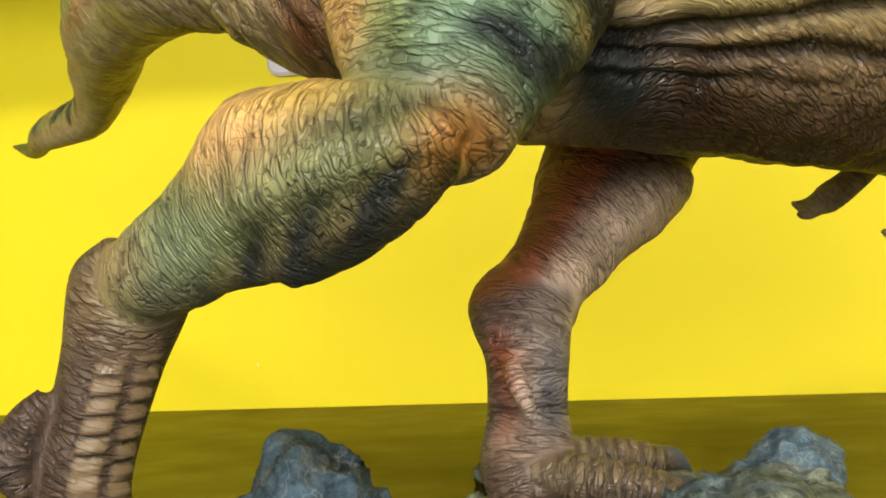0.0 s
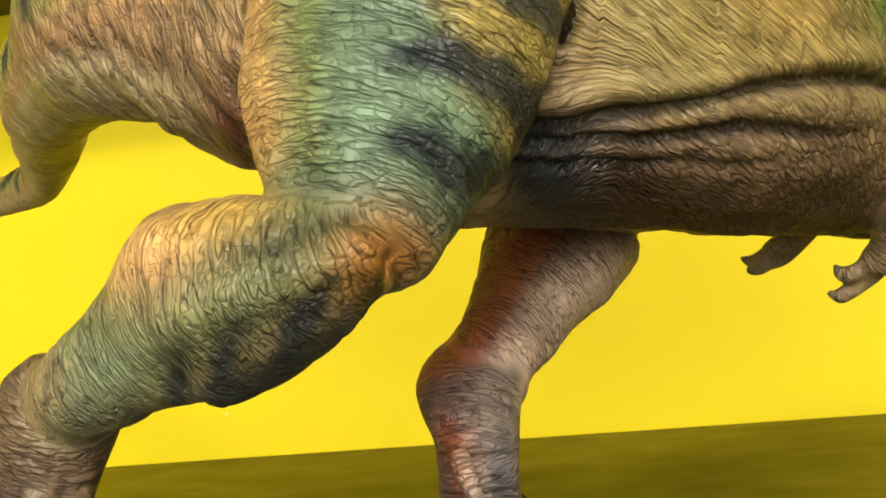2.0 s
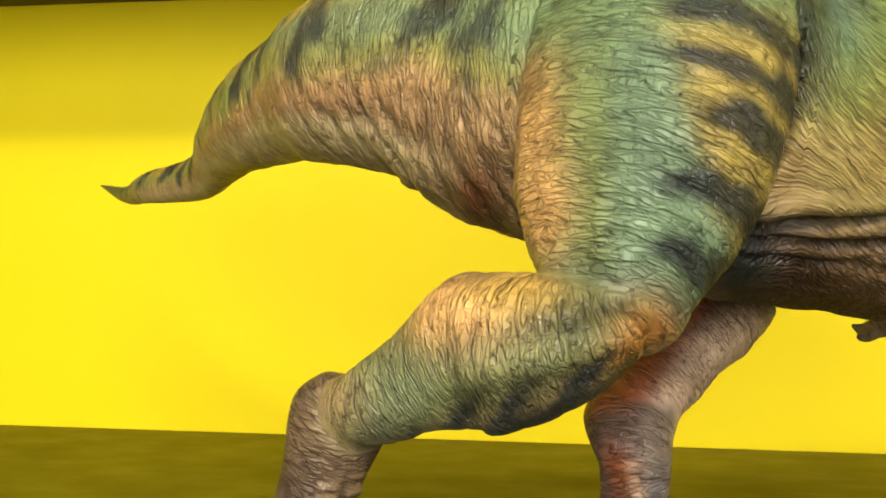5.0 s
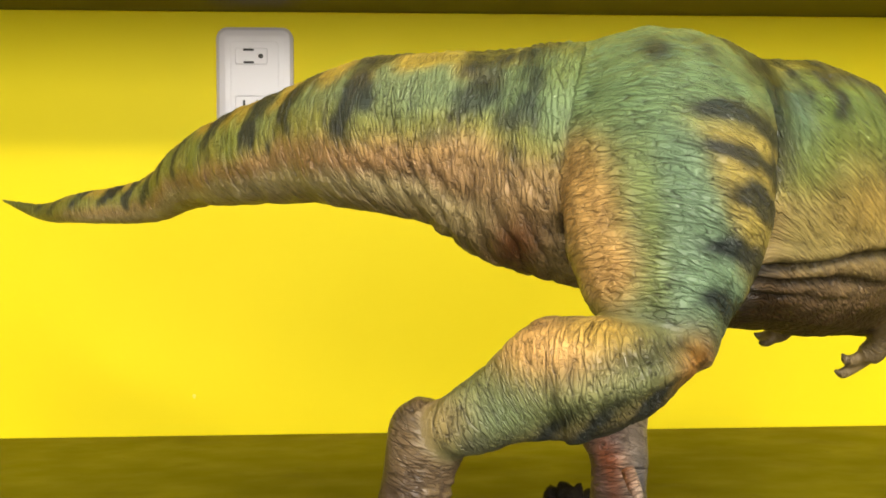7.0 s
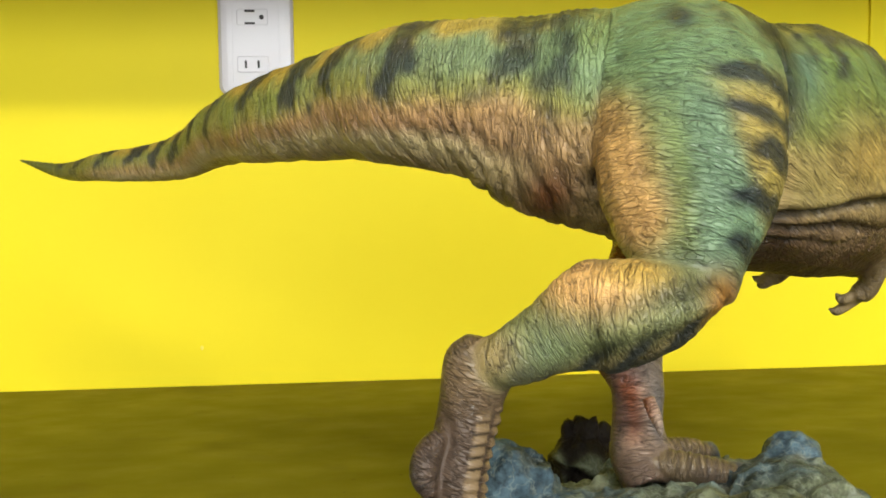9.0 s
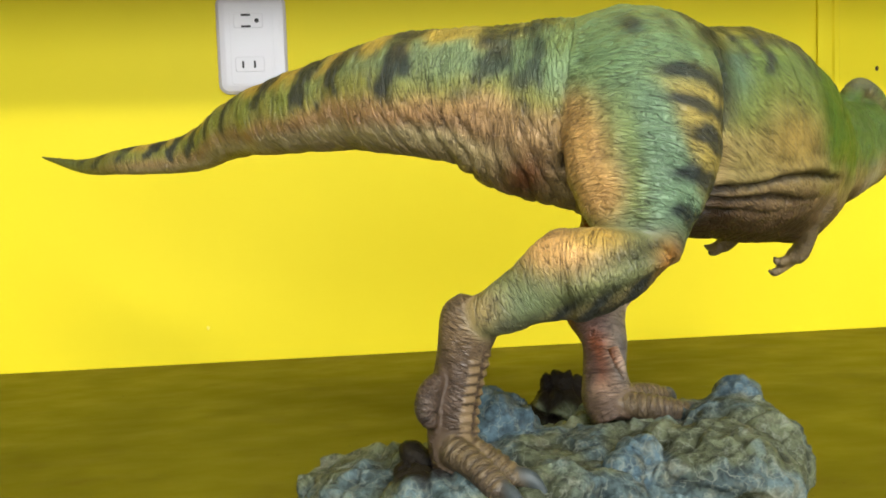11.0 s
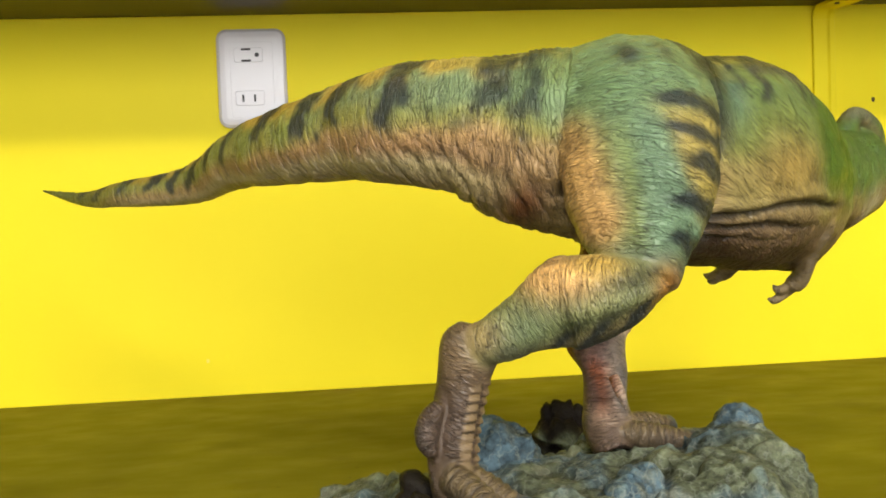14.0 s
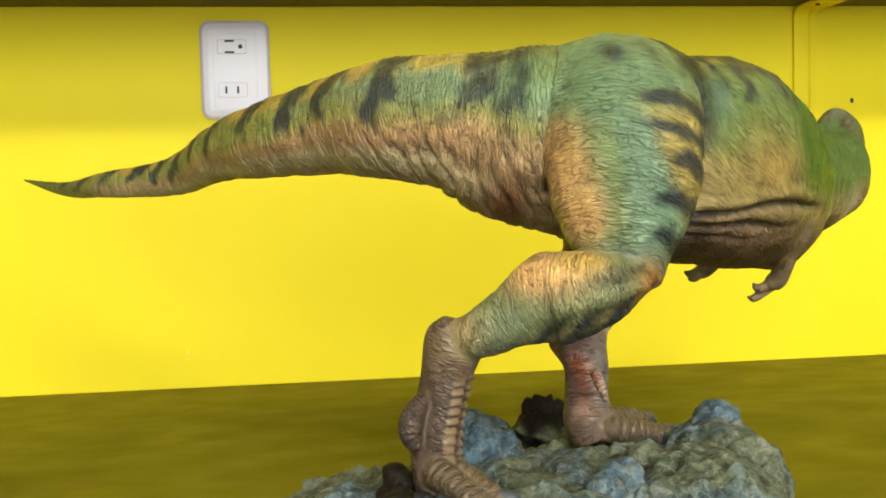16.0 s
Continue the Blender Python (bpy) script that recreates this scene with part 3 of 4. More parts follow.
def marks(co, kind, s, u, v):
    """Dark raked bands, blotches and painted shade: how strongly each place is covered."""
    n1, n2, n3 = lattice_noise(co * 45, 1), lattice_noise(co * 110, 2), lattice_noise(co * 240, 3)
    rake = lattice_noise(np.c_[s * 420, u * 4.0, v * 3.0], 21)
    rag = 0.45 * n2 + 0.3 * n3 + 0.5 * rake
    is_ = lambda *names: np.isin(kind, names).astype(float)  # noqa: E731
    m = np.zeros(len(co))
    w = v + 0.16 * n1 + 0.08 * n2
    x, z = co[:, 0], co[:, 2]
    torso = is_("spine") * step(s, 0.650, 0.670)
    tail = is_("spine") * (1 - torso)

    def lay(mask):
        m[:] = np.maximum(m, np.clip(mask, 0, 1))

    fade = 1 - 0.30 * step(s, 0.46, 0.56)
    for k, at in enumerate(STRIPES):
        half = (0.0072 + 0.0020 * step(np.array([at]), 0.2, 0.4)[0]) * (1.25 if k % 3 == 1 else 1.0)
        near = 1 - np.abs(s - at - 0.010 * v - 0.006 * n1) / half
        lay(tail * step(near + 1.15 * rag, -0.05, 0.65) * step(w + 0.35 * n2 + 0.28 * step(-s, -0.42, -0.30), -0.12, 0.26) * 0.95 * fade)
        lay(tail * step(near + 0.6 * rag, -0.45, 0.2) * step(w, 0.60, 0.88) * 0.95)
    for k, at in enumerate(CHEST_STRIPES):
        near = 1 - np.abs(s - at - 0.006 * v - 0.004 * n1) / 0.0055
        deep = 0.42 if k % 2 else 0.62
        lay(torso * step(near + 0.9 * rag, 0.0, 0.6) * step(w, deep, deep + 0.22) * 0.9)
    lay(torso * step(w + 0.3 * n2, 0.84, 0.95) * 0.6)
    # blotches over the hip
    for place, reach in (((0.322, -0.62, 0.283), (0.006, 0.04, 0.010)), ((0.302, -0.62, 0.280), (0.007, 0.04, 0.008)), ((0.344, -0.62, 0.272), (0.006, 0.04, 0.008))):
        lay(is_("spine", "thigh") * spot(co, place, reach) * (0.75 + 0.5 * n2))
    # front of the thigh
    th = is_("thigh", "spine") * (co[:, 1] < -0.575)
    for row_ in THIGH_BARS:
        off, along = bar(co, *row_)
        body = 1 - np.abs(off + 0.0022 * n1) / (0.0048 + 0.0022 * np.clip(along, 0, 1))
        lay(is_("thigh") * (co[:, 1] < -0.575) * step(body + 0.65 * rag, -0.1, 0.6) * step(along + 0.25 * n1, -0.12, 0.28) * step(-along, -1.6, -1.3) * 0.92)
    # the groin's shade, laid in as a dark patch
    lay(th * spot(co, (0.334, -0.605, 0.180), (0.012, 0.04, 0.014)) * 1.1)
    lay(is_("thigh") * spot(co, (0.316, -0.68, 0.166), (0.010, 0.02, 0.006)) * 0.7)
    # knee and shank; the dark streaks and edge below also paint in underside shade
    sh = is_("shank")
    lay(is_("shank", "thigh") * spot(co, (0.290, -0.69, 0.164), (0.014, 0.02, 0.007)) * (0.65 + 0.6 * n2))
    streak = np.cos(2 * np.pi * ((x - 0.75 * z) / 0.0125 + 0.35 * n1))
    low = step(-z + 0.42 * (x - 0.263), -0.150, -0.138)
    lay(sh * step(streak + 0.9 * rag, -0.15, 0.5) * low * step(x, 0.226, 0.240) * 0.88)
    lay(sh * step(-z + 0.42 * (x - 0.263), -0.140, -0.131) * step(x, 0.226, 0.240) * 0.8)
    lay(is_("shank", "meta") * spot(co, (0.224, -0.665, 0.128), (0.010, 0.02, 0.008)) * 0.6)
    lay(is_("meta", "far_meta") * step(n1 + 0.5 * n2, 0.3, 0.7) * 0.4)
    return m


def statue_skin():
    me = bpy.data.meshes.new("dinosaur_statue")
    verts, faces = [], []
    for tube in TUBES:
        v, f = rings(smooth_line(tube))
        faces += [tuple(i + len(verts) for i in face) for face in f]
        verts += v
    me.from_pydata([tuple(v) for v in verts], [], faces)
    ob = new("dinosaur_statue", me)
    rm = ob.modifiers.new("skin", "REMESH")
    rm.mode, rm.voxel_size = "VOXEL", 0.0012
    sm = ob.modifiers.new("soft", "SMOOTH")
    sm.factor, sm.iterations = 0.5, 7
    bpy.context.view_layer.update()
    done = bpy.data.meshes.new_from_object(ob.evaluated_get(bpy.context.evaluated_depsgraph_get()))
    ob.modifiers.clear()
    ob.data = done
    n = len(done.vertices)
    co, no = np.zeros(n * 3), np.zeros(n * 3)
    done.vertices.foreach_get("co", co)
    done.vertices.foreach_get("normal", no)
    co, no = co.reshape(-1, 3), no.reshape(-1, 3)
    edges = np.zeros(len(done.edges) * 2, int)
    done.edges.foreach_get("vertices", edges)
    edges = edges.reshape(-1, 2)
    deg = np.maximum(np.bincount(edges.ravel(), minlength=n), 1)[:, None]

    def spread(a, times):
        for _ in range(times):
            t = np.zeros_like(a)
            for k in range(a.shape[1]):
                t[:, k] = np.bincount(edges[:, 0], a[edges[:, 1], k], n) + np.bincount(edges[:, 1], a[edges[:, 0], k], n)
            a = 0.5 * a + 0.5 * t / deg
        return a

    tube_id, s, u, v, rad = flow_of(co)
    # the top of the thigh melts into the hip
    top = (tube_id == 2) * step(co[:, 2], 0.226, 0.262) + (tube_id == 0) * step(-((co - (0.306, -0.61, 0.272)) ** 2).sum(1), -0.0030, -0.0012)
    top = spread(np.clip(top, 0, 1)[:, None], 30)
    co = co * (1 - top) + spread(co, 170) * top
    kind = np.array(KINDS)[tube_id]
    # joints run softly into one another
    group = {"thigh": 1, "shank": 2, "meta": 3, "far_thigh": 4, "far_shank": 5, "far_meta": 6, "spine": 7, "neck": 8}
    seg = np.array([group.get(k, 0) for k in KINDS])[tube_id]
    ea, eb = edges.T
    joint = np.zeros((n, 1))
    for pair, force in (((1, 2), 1.0), ((2, 3), 1.0), ((4, 5), 1.0), ((5, 6), 1.0), ((7, 8), 1.0)):
        hit = ((seg[ea] == pair[0]) & (seg[eb] == pair[1])) | ((seg[ea] == pair[1]) & (seg[eb] == pair[0]))
        joint[edges[hit].ravel()] = force
    joint = np.clip(spread(joint, 22) * 3.2, 0, 1)
    for _ in range(2):
        co = co * (1 - joint) + spread(co, 26) * joint
    seam = np.zeros((n, 1))
    seam[edges[tube_id[ea] != tube_id[eb]].ravel()] = 1
    seam = np.clip(spread(seam, 5) * 2.6, 0, 1)[:, 0]
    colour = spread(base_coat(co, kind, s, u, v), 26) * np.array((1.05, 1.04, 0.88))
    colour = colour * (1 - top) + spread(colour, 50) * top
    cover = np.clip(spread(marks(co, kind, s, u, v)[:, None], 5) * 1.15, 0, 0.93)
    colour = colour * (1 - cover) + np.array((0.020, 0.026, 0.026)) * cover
    colour = np.clip(colour * (1 + 0.10 * lattice_noise(co * 240, 3)[:, None]), 0.004, 1)
    # folds, scutes and muscles
    lift = np.zeros(n)
    fold_n = lattice_noise(co * 60, 5)
    ridge = 1 - np.abs(np.sin(np.pi * (s / 0.0085 + 0.9 * fold_n + 0.25 * v)))
    limb = np.isin(kind, ("spine", "thigh", "shank", "far_shank", "neck")) * (1 - seam)
    lift -= 0.0006 * limb * ridge**3
    lift += 0.0010 * limb * lattice_noise(co * 95, 7) * np.minimum(rad / 0.02, 1)
    crease = np.zeros((n, 1))
    hit = ((seg[ea] == 1) & (seg[eb] == 7)) | ((seg[ea] == 7) & (seg[eb] == 1))
    hit &= ((co[ea, 0] > 0.318) | (co[ea, 2] < 0.213)) & (co[ea, 2] < 0.275)
    crease[edges[hit].ravel()] = 1
    crease = np.clip(spread(crease, 3)[:, 0] * 2.5, 0, 1)
    lift -= 0.0032 * crease * step(-co[:, 2], -0.275, -0.245)
    torso = (kind == "spine") * step(s, 0.64, 0.67)
    bend = 0.07 * lattice_noise(co * 25, 9) + 0.03 * lattice_noise(co * 70, 19)
    for at, slope, end, wide, deep in ((-0.52, 2.6, 0.765, 0.030, 0.0048), (-0.62, 0.8, 0.735, 0.028, 0.004), (-0.43, 2.6, 0.755, 0.045, -0.0020), (-0.72, 0.4, 0.72, 0.025, 0.002)):
        lift -= (kind == "spine") * step(s, 0.585, 0.62) * step(-s, -end, 0.03 - end) * deep * np.exp(-(((v - at - bend - slope * (s - 0.67)) / wide) ** 2))
    # vertical folds under the tail root and a hollow behind the thigh
    lift -= 0.0016 * (kind == "spine") * step(s, 0.44, 0.54) * step(-s, -0.64, -0.585) * step(-v, -0.1, 0.4) * (1 - np.abs(np.sin(np.pi * (s + 0.03 * v) / 0.011 + 1.2 * fold_n))) ** 2
    # knobs along the back
    lift += 0.0011 * (kind == "spine") * step(v, 0.86, 0.98) * (np.abs(np.sin(np.pi * s / 0.0045)) - 0.3)
    # long hollows and strands in the calf
    strand = np.sin(np.pi * ((co[:, 2] - 0.30 * co[:, 0]) / 0.0085 + 0.6 * lattice_noise(co * np.array((30, 30, 60)), 12)))
    lift += 0.0011 * (kind == "shank") * strand * step(co[:, 0], 0.235, 0.26) * (1 - seam)
    # plates down the front of the feet
    plated = np.zeros(n)
    for name, axis in (("meta", np.array(NEAR_META)), ("far_meta", np.array(FAR_META))):
        z = co[:, 2]
        cx, cy = np.interp(z, axis[::-1, 2], axis[::-1, 0]), np.interp(z, axis[::-1, 2], axis[::-1, 1])
        phi = np.degrees(np.arctan2(-(co[:, 1] - cy), co[:, 0] - cx))
        on = (kind == name) * (step(-z, -0.117, -0.107) if name == "meta" else step(-z, -0.092, -0.082))
        for mid, shift in ((64, 0.0), (20, 0.5)):
            plate = step(-np.abs(phi - mid), -19, -13) * on * (1.0 if name == "meta" else 0.0)
            saw = (z / 0.0047 + shift) % 1.0
            lift += plate * (0.0034 * (1 - saw) * step(saw, 0.0, 0.15) - 0.0003)
            tone = (plate * step(saw, 0.05, 0.3))[:, None]
            colour = colour * (1 - 0.8 * tone) + np.array((0.19, 0.13, 0.065)) * 0.8 * tone
            plated = np.maximum(plated, plate)
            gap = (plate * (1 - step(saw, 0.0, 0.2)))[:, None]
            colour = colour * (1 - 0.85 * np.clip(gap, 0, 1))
    toes = kind == "toe"
    ring = np.abs(np.sin(np.pi * s / 0.0046))
    lift += toes * step(no[:, 2], -0.2, 0.4) * 0.0012 * (ring - 0.5)
    tone = (toes * step(no[:, 2], 0.0, 0.6) * step(ring, 0.3, 0.7))[:, None]
    colour = colour * (1 - 0.45 * tone) + np.array((0.24, 0.17, 0.075)) * 0.4 * tone
    # dark wash in the deep folds, strengthened to paint in their shade
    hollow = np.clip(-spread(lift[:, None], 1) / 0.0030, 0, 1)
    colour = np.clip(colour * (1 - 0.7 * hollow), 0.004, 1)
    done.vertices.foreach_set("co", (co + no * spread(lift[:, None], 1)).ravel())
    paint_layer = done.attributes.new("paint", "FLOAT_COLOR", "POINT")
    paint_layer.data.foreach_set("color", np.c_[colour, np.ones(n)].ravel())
    flow = done.attributes.new("flow", "FLOAT_VECTOR", "POINT")
    skin = np.where(np.isin(kind, ("claw",)), 0.0, 1.0) * (1 - seam * np.where((seg == 2) | (seg == 5) | (co[:, 2] < 0.19), 1.0, 0.4)) * (1 - 0.75 * plated)
    pebble = np.maximum(torso * step(-v, 0.35, 0.6), np.isin(kind, ("neck",)) * 0.4)
    tilt = 0.25 * (kind == "spine") + 1.1 * torso
    flow.data.foreach_set("vector", np.c_[s + 0.4 * tube_id + tilt * v * rad + 0.2 * u * rad, u * rad, v * rad].ravel())
    extra = done.attributes.new("skin", "FLOAT_VECTOR", "POINT")
    extra.data.foreach_set("vector", spread(np.c_[skin, pebble, np.isin(kind, ("meta", "far_meta", "toe")).astype(float)], 2).ravel())
    done.update()
    done.shade_smooth()
    return ob


def statue_paint():
    m, t, b = mat("statue_paint")

    def attr(name, out):
        n = t.nodes.new("ShaderNodeAttribute")
        n.attribute_name = name
        return n.outputs[out]

    obj = coords(t)
    flow, extra = attr("flow", "Vector"), t.nodes.new("ShaderNodeSeparateXYZ")
    t.links.new(attr("skin", "Vector"), extra.inputs[0])
    skin, pebble, leathery = extra.outputs

    def vec(op, a, b_):
        n = t.nodes.new("ShaderNodeVectorMath")
        n.operation = op
        for sock, x in zip(n.inputs, (a, b_)):
            if isinstance(x, tuple):
                sock.default_value = x
            else:
                t.links.new(x, sock)
        return n.outputs[0]

    def wobble(scale, amount):
        n = t.nodes.new("ShaderNodeTexNoise")
        n.inputs["Scale"].default_value, n.inputs["Detail"].default_value = scale, 3.0
        t.links.new(obj, n.inputs["Vector"])
        return vec("MULTIPLY", vec("SUBTRACT", n.outputs["Color"], (0.5, 0.5, 0.5)), (amount, amount, amount))

    def cells(vector, scale):
        n = t.nodes.new("ShaderNodeTexVoronoi")
        n.feature = "DISTANCE_TO_EDGE"
        n.inputs["Scale"].default_value = scale
        t.links.new(vector, n.inputs["Vector"])
        return n.outputs["Distance"]

    def creases(across, along, bend, width):
        """Long broken lines across the limb: where a stretched noise passes its middle."""
        n = t.nodes.new("ShaderNodeTexNoise")
        n.inputs["Scale"].default_value, n.inputs["Detail"].default_value, n.inputs["Roughness"].default_value = 1.0, 0.8, 0.4
        t.links.new(vec("MULTIPLY", vec("ADD", flow, wobble(65.0, bend)), (across, along, along)), n.inputs["Vector"])
        line = math_node(t, "ABSOLUTE", math_node(t, "SUBTRACT", n.outputs["Fac"], 0.5))
        return ramp(t, line, [(0.0, (0, 0, 0)), (width, (1, 1, 1))])

    long_lines = creases(310.0, 62.0, 0.0030, 0.050)
    short_lines = creases(560.0, 150.0, 0.0022, 0.075)
    cross_lines = creases(110.0, 300.0, 0.004, 0.04)
    scales = ramp(t, cells(vec("MULTIPLY", vec("ADD", flow, wobble(80.0, 0.004)), (330.0, 260.0, 260.0)), 1.0), [(0.0, (0, 0, 0)), (0.2, (1, 1, 1))])
    folds = mix(t, 0.45, long_lines, short_lines)
    folds = mix(t, 0.16, folds, cross_lines)
    cracks = ramp(t, cells(vec("MULTIPLY", vec("ADD", flow, wobble(55.0, 0.006)), (350.0, 105.0, 105.0)), 1.0), [(0.0, (0, 0, 0)), (0.09, (1, 1, 1))])
    folds = mix(t, 0.28, folds, cracks, "DARKEN")
    relief = mix(t, math_node(t, "MULTIPLY", pebble, 0.5), folds, scales)
    # thin dark wash in the creases, deepened as painted shade, and rubbed, paler ridges
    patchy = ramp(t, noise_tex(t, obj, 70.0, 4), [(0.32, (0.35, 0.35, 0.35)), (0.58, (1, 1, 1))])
    wash_shade = mix(t, 1.0, ramp(t, relief, [(0.2, (0.86, 0.86, 0.86)), (0.88, (0, 0, 0))]), patchy, "MULTIPLY")
    wash_shade = mix(t, 1.0, wash_shade, skin, "MULTIPLY")
    colour = mix(t, wash_shade, attr("paint", "Color"), mix(t, 1.0, attr("paint", "Color"), (0.10, 0.075, 0.06), "MULTIPLY"))
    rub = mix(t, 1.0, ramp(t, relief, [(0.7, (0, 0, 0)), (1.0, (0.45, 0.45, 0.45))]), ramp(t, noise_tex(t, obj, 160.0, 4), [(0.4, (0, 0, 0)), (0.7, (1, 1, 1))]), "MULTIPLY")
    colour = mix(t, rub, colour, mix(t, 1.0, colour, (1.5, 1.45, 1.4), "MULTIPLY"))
    speck = ramp(t, noise_tex(t, obj, 420.0, 3), [(0.68, (0, 0, 0)), (0.78, (0.6, 0.6, 0.6))])
    colour = mix(t, speck, colour, (0.06, 0.05, 0.035))
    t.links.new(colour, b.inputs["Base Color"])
    t.links.new(ramp(t, noise_tex(t, obj, 90.0, 3), [(0.3, (0.30, 0.30, 0.30)), (0.7, (0.52, 0.52, 0.52))]), b.inputs["Roughness"])
    b.inputs["Specular IOR Level"].default_value = 0.35
    height = mix(t, 1.0, relief, skin, "MULTIPLY")
    height = mix(t, 0.12, height, noise_tex(t, obj, 900.0, 2))
    bump(t, b, height, 1.0, 0.0012)
    return m


statue = tagged(statue_skin(), "painted resin dinosaur statue with green striped back on rocks", "statue")
statue.data.materials.clear()
statue.data.materials.append(statue_paint())


# ---- rock base ----
ROCKS = [
    (0.2712, -0.6, 0.0285, 0.1323, 0.071, 0.0259), (0.366, -0.588, 0.0349, 0.0411, 0.0478, 0.0296), (0.3808, -0.56, 0.0495, 0.0153, 0.0191, 0.021),
    (0.3407, -0.632, 0.0362, 0.0477, 0.0381, 0.0257), (0.1639, -0.6, 0.0253, 0.0434, 0.0482, 0.0231), (0.1499, -0.575, 0.0224, 0.029, 0.0328, 0.0193),
    (0.2347, -0.574, 0.0495, 0.0225, 0.018, 0.0275), (0.3581, -0.566, 0.0476, 0.0287, 0.0172, 0.0163), (0.2922, -0.474, 0.0382, 0.0183, 0.0135, 0.0251),
    (0.2961, -0.64, 0.0494, 0.0115, 0.0105, 0.0124), (0.2849, -0.65, 0.0458, 0.0114, 0.0095, 0.0114), (0.2033, -0.655, 0.0315, 0.0402, 0.0345, 0.0239),
    (0.3276, -0.545, 0.0311, 0.048, 0.0403, 0.0269), (0.251, -0.655, 0.0302, 0.0478, 0.0344, 0.0229), (0.3793, -0.612, 0.0321, 0.0191, 0.0286, 0.0229),
    (0.179, -0.635, 0.0441, 0.0115, 0.0096, 0.0134), (0.2137, -0.578, 0.0415, 0.017, 0.016, 0.021),
]


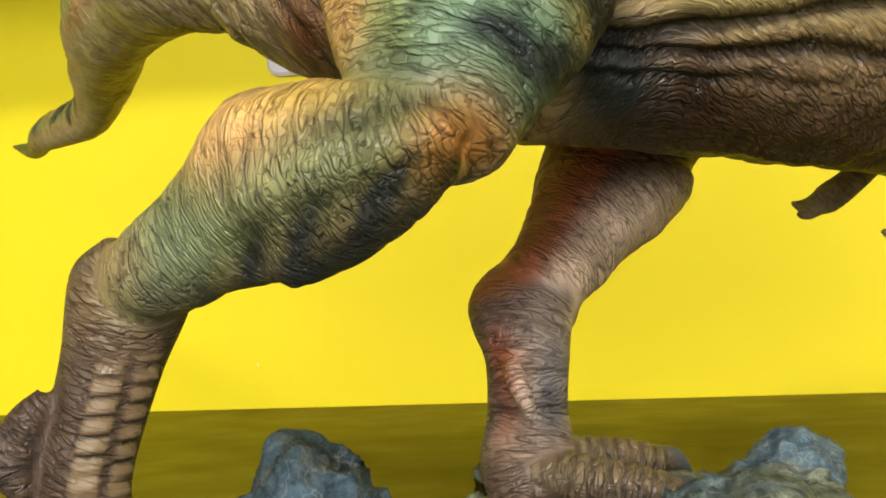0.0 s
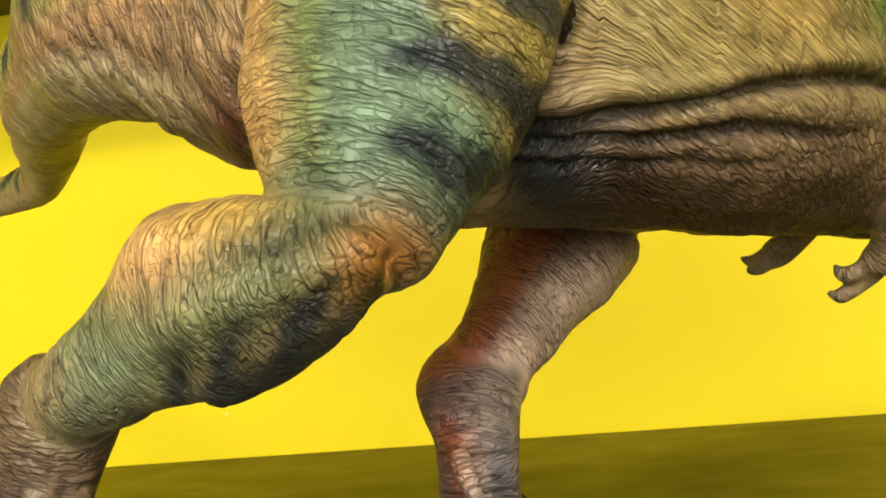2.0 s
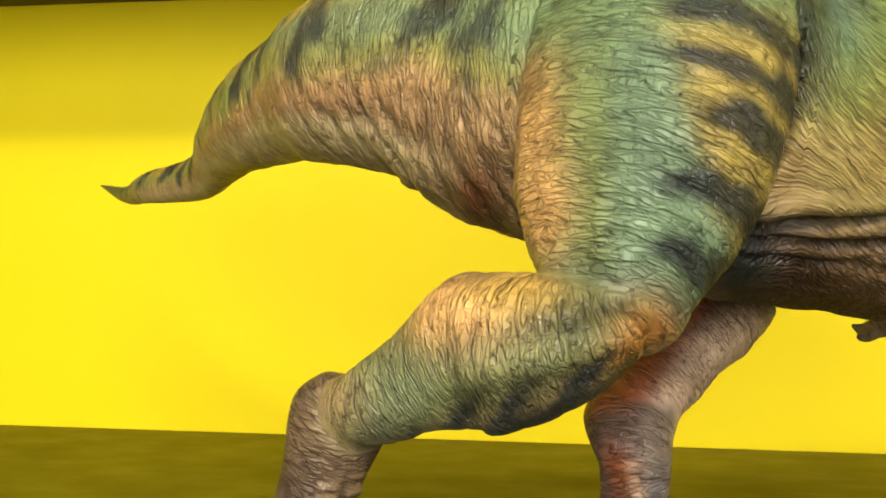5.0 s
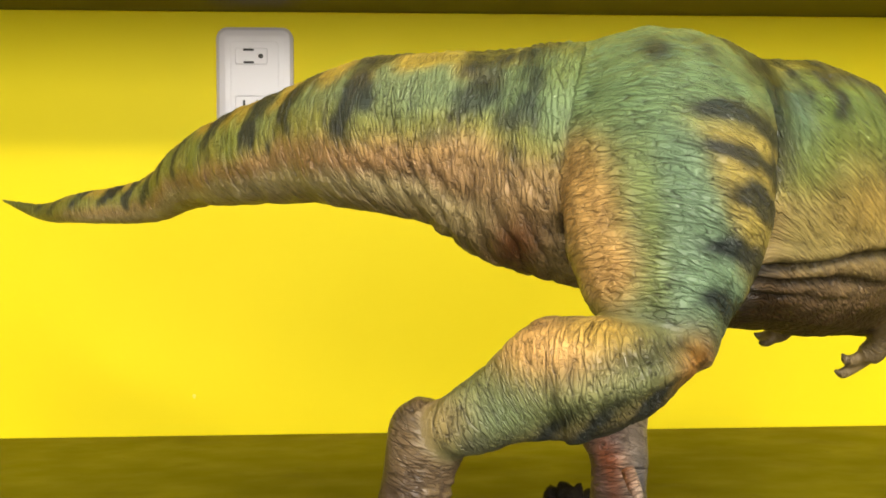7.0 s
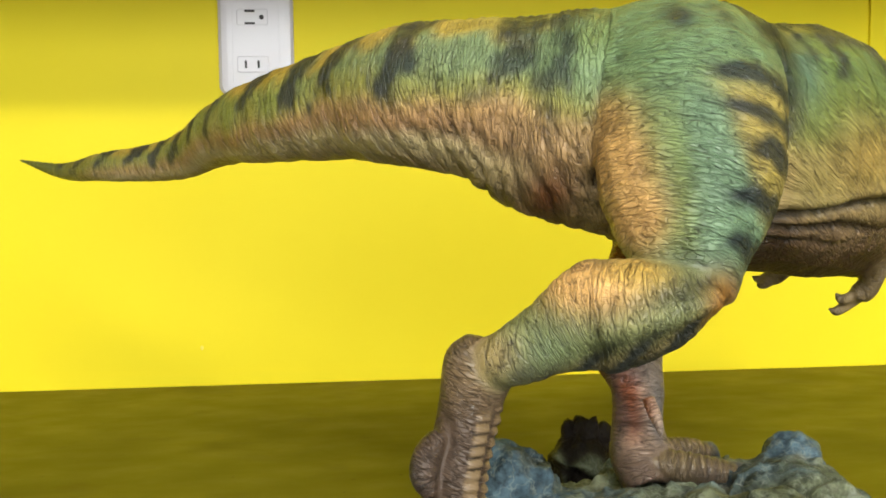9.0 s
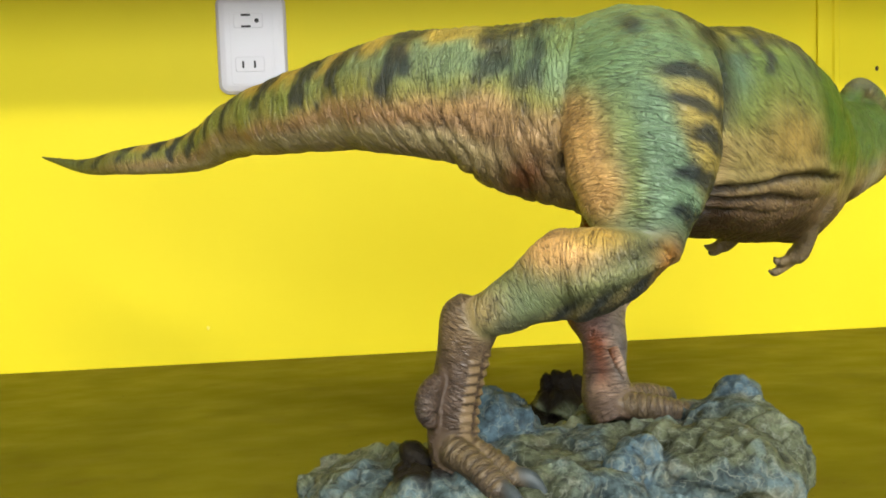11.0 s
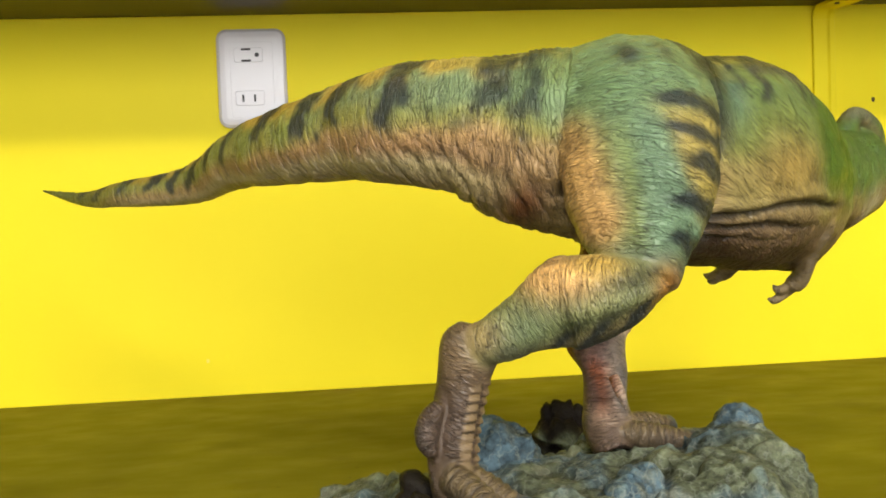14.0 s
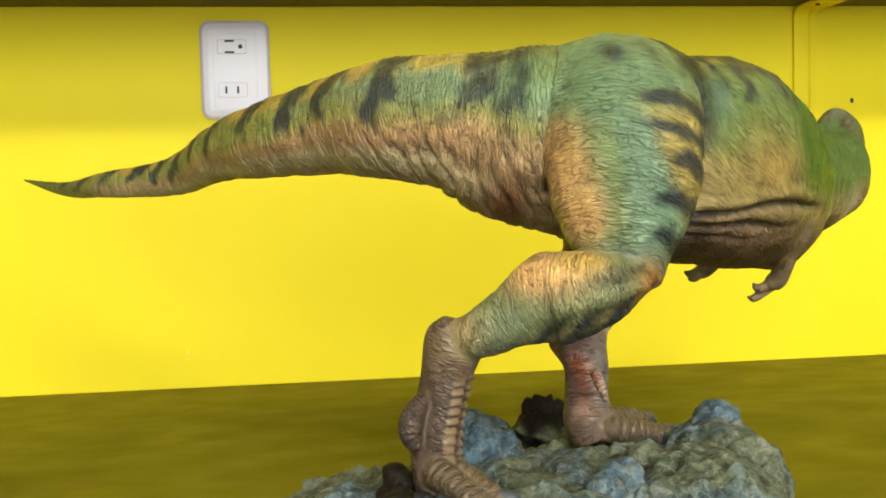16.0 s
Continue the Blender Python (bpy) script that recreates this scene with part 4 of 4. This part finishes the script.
def rock_base():
    bm = bmesh.new()
    for x, y, z, rx, ry, rz in ROCKS:
        made = bmesh.ops.create_icosphere(bm, subdivisions=3, radius=1.0)["verts"]
        for w in made:
            c = w.co
            k = 1 + 0.16 * noise.noise(c * 2.1 + Vector((x * 90, y * 90, 0)))
            w.co = (x + c.x * rx * k, y + c.y * ry * k, z + c.z * rz * k)
    me = bpy.data.meshes.new("rock_base")
    bm.to_mesh(me)
    bm.free()
    ob = new("rock_base", me)
    rm = ob.modifiers.new("skin", "REMESH")
    rm.mode, rm.voxel_size = "VOXEL", 0.0014
    sm = ob.modifiers.new("fused", "SMOOTH")
    sm.factor, sm.iterations = 0.5, 10
    bpy.context.view_layer.update()
    done = bpy.data.meshes.new_from_object(ob.evaluated_get(bpy.context.evaluated_depsgraph_get()))
    ob.modifiers.clear()
    ob.data = done
    n = len(done.vertices)
    co, no = np.zeros(n * 3), np.zeros(n * 3)
    done.vertices.foreach_get("co", co)
    done.vertices.foreach_get("normal", no)
    co, no = co.reshape(-1, 3), no.reshape(-1, 3)
    def facets(scale, seed):
        """Broken planes: every cell tilts its own way."""
        out, edge = np.zeros(n), np.zeros(n)
        for i, p in enumerate(co):
            q = Vector(p) * scale + Vector((seed, 0, 0))
            d, pts = noise.voronoi(q)
            tilt = noise.noise_vector(pts[0] * 3.7)
            out[i] = (q - pts[0]).dot(tilt) / scale * min(1.0, (d[1] - d[0]) / 0.22)
            edge[i] = d[1] - d[0]
        return out, edge

    big, big_edge = facets(30, 3)
    small, small_edge = facets(70, 8)
    rough = lattice_noise(co * 90, 4)
    ragged = np.clip(1 - ((co - ROCKS[8][:3]) ** 2).sum(1) / 0.0016, 0, 1)
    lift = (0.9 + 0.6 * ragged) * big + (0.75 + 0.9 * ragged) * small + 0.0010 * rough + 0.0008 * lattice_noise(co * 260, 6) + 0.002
    crag_shade = np.clip(0.45 + (lift - 0.002) / 0.011, 0, 1)
    co = co + no * lift[:, None]
    co[:, 2] = np.maximum(co[:, 2], 0.0005)
    done.vertices.foreach_set("co", co.ravel())
    # paint: blue-grey boulders, olive-grey ground, brown hollows
    blue = np.zeros(n)
    for x, y, z, rx, ry, rz in (ROCKS[6], ROCKS[2], ROCKS[9], ROCKS[10], ROCKS[16]):
        q = ((co - (x, y, z)) / (np.array((rx, ry, rz)) * 1.35)) ** 2
        blue = np.maximum(blue, 1 - step(q.sum(1), 0.7, 1.3))
    blue = np.clip(blue + step(lattice_noise(co * 40, 8), -0.05, 0.5) * 0.7, 0, 1)
    col = np.array((0.105, 0.118, 0.070)) * (1 - blue[:, None]) + np.array((0.075, 0.118, 0.145)) * blue[:, None]
    # recess shade put into the colour: darker where the facets sink in
    col *= (0.35 + 0.85 * crag_shade)[:, None]
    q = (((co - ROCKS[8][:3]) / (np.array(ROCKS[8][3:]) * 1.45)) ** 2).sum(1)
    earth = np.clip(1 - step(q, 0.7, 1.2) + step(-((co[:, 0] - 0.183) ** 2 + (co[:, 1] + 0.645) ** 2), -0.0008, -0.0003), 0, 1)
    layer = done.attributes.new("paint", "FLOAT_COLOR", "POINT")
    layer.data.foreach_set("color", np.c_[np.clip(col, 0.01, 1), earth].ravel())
    done.update()
    done.shade_smooth()
    m, t, b = mat("rock_paint")
    a = t.nodes.new("ShaderNodeAttribute")
    a.attribute_name = "paint"
    v = coords(t)
    worn = ramp(t, noise_tex(t, v, 170.0, 6, 0.65), [(0.38, (0.5, 0.5, 0.5)), (0.6, (1.5, 1.5, 1.45))])
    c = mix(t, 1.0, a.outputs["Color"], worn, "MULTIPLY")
    c = mix(t, ramp(t, noise_tex(t, v, 60.0, 5), [(0.55, (0, 0, 0)), (0.7, (0.6, 0.6, 0.6))]), c, (0.19, 0.185, 0.12))
    for size, width, force in ((42.0, 0.015, 0.35), (105.0, 0.022, 0.35)):
        line = math_node(t, "ABSOLUTE", math_node(t, "SUBTRACT", noise_tex(t, v, size, 3, 0.5), 0.5))
        vein = ramp(t, line, [(0.0, (force, force, force)), (width, (0, 0, 0))])
        c = mix(t, vein, c, (0.30, 0.32, 0.25))
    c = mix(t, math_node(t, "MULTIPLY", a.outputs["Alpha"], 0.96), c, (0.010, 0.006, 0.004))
    b.inputs["Specular IOR Level"].default_value = 0.12
    t.links.new(c, b.inputs["Base Color"])
    t.links.new(ramp(t, noise_tex(t, v, 80.0, 3), [(0.35, (0.4, 0.4, 0.4)), (0.65, (0.7, 0.7, 0.7))]), b.inputs["Roughness"])
    bump(t, b, mix(t, 0.5, noise_tex(t, v, 330.0, 5, 0.6), noise_tex(t, v, 95.0, 6, 0.6)), 0.9, 0.004)
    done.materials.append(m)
    return ob


tagged(rock_base(), "sculpted grey-green rock base with bluish boulders under the statue", "statue base")
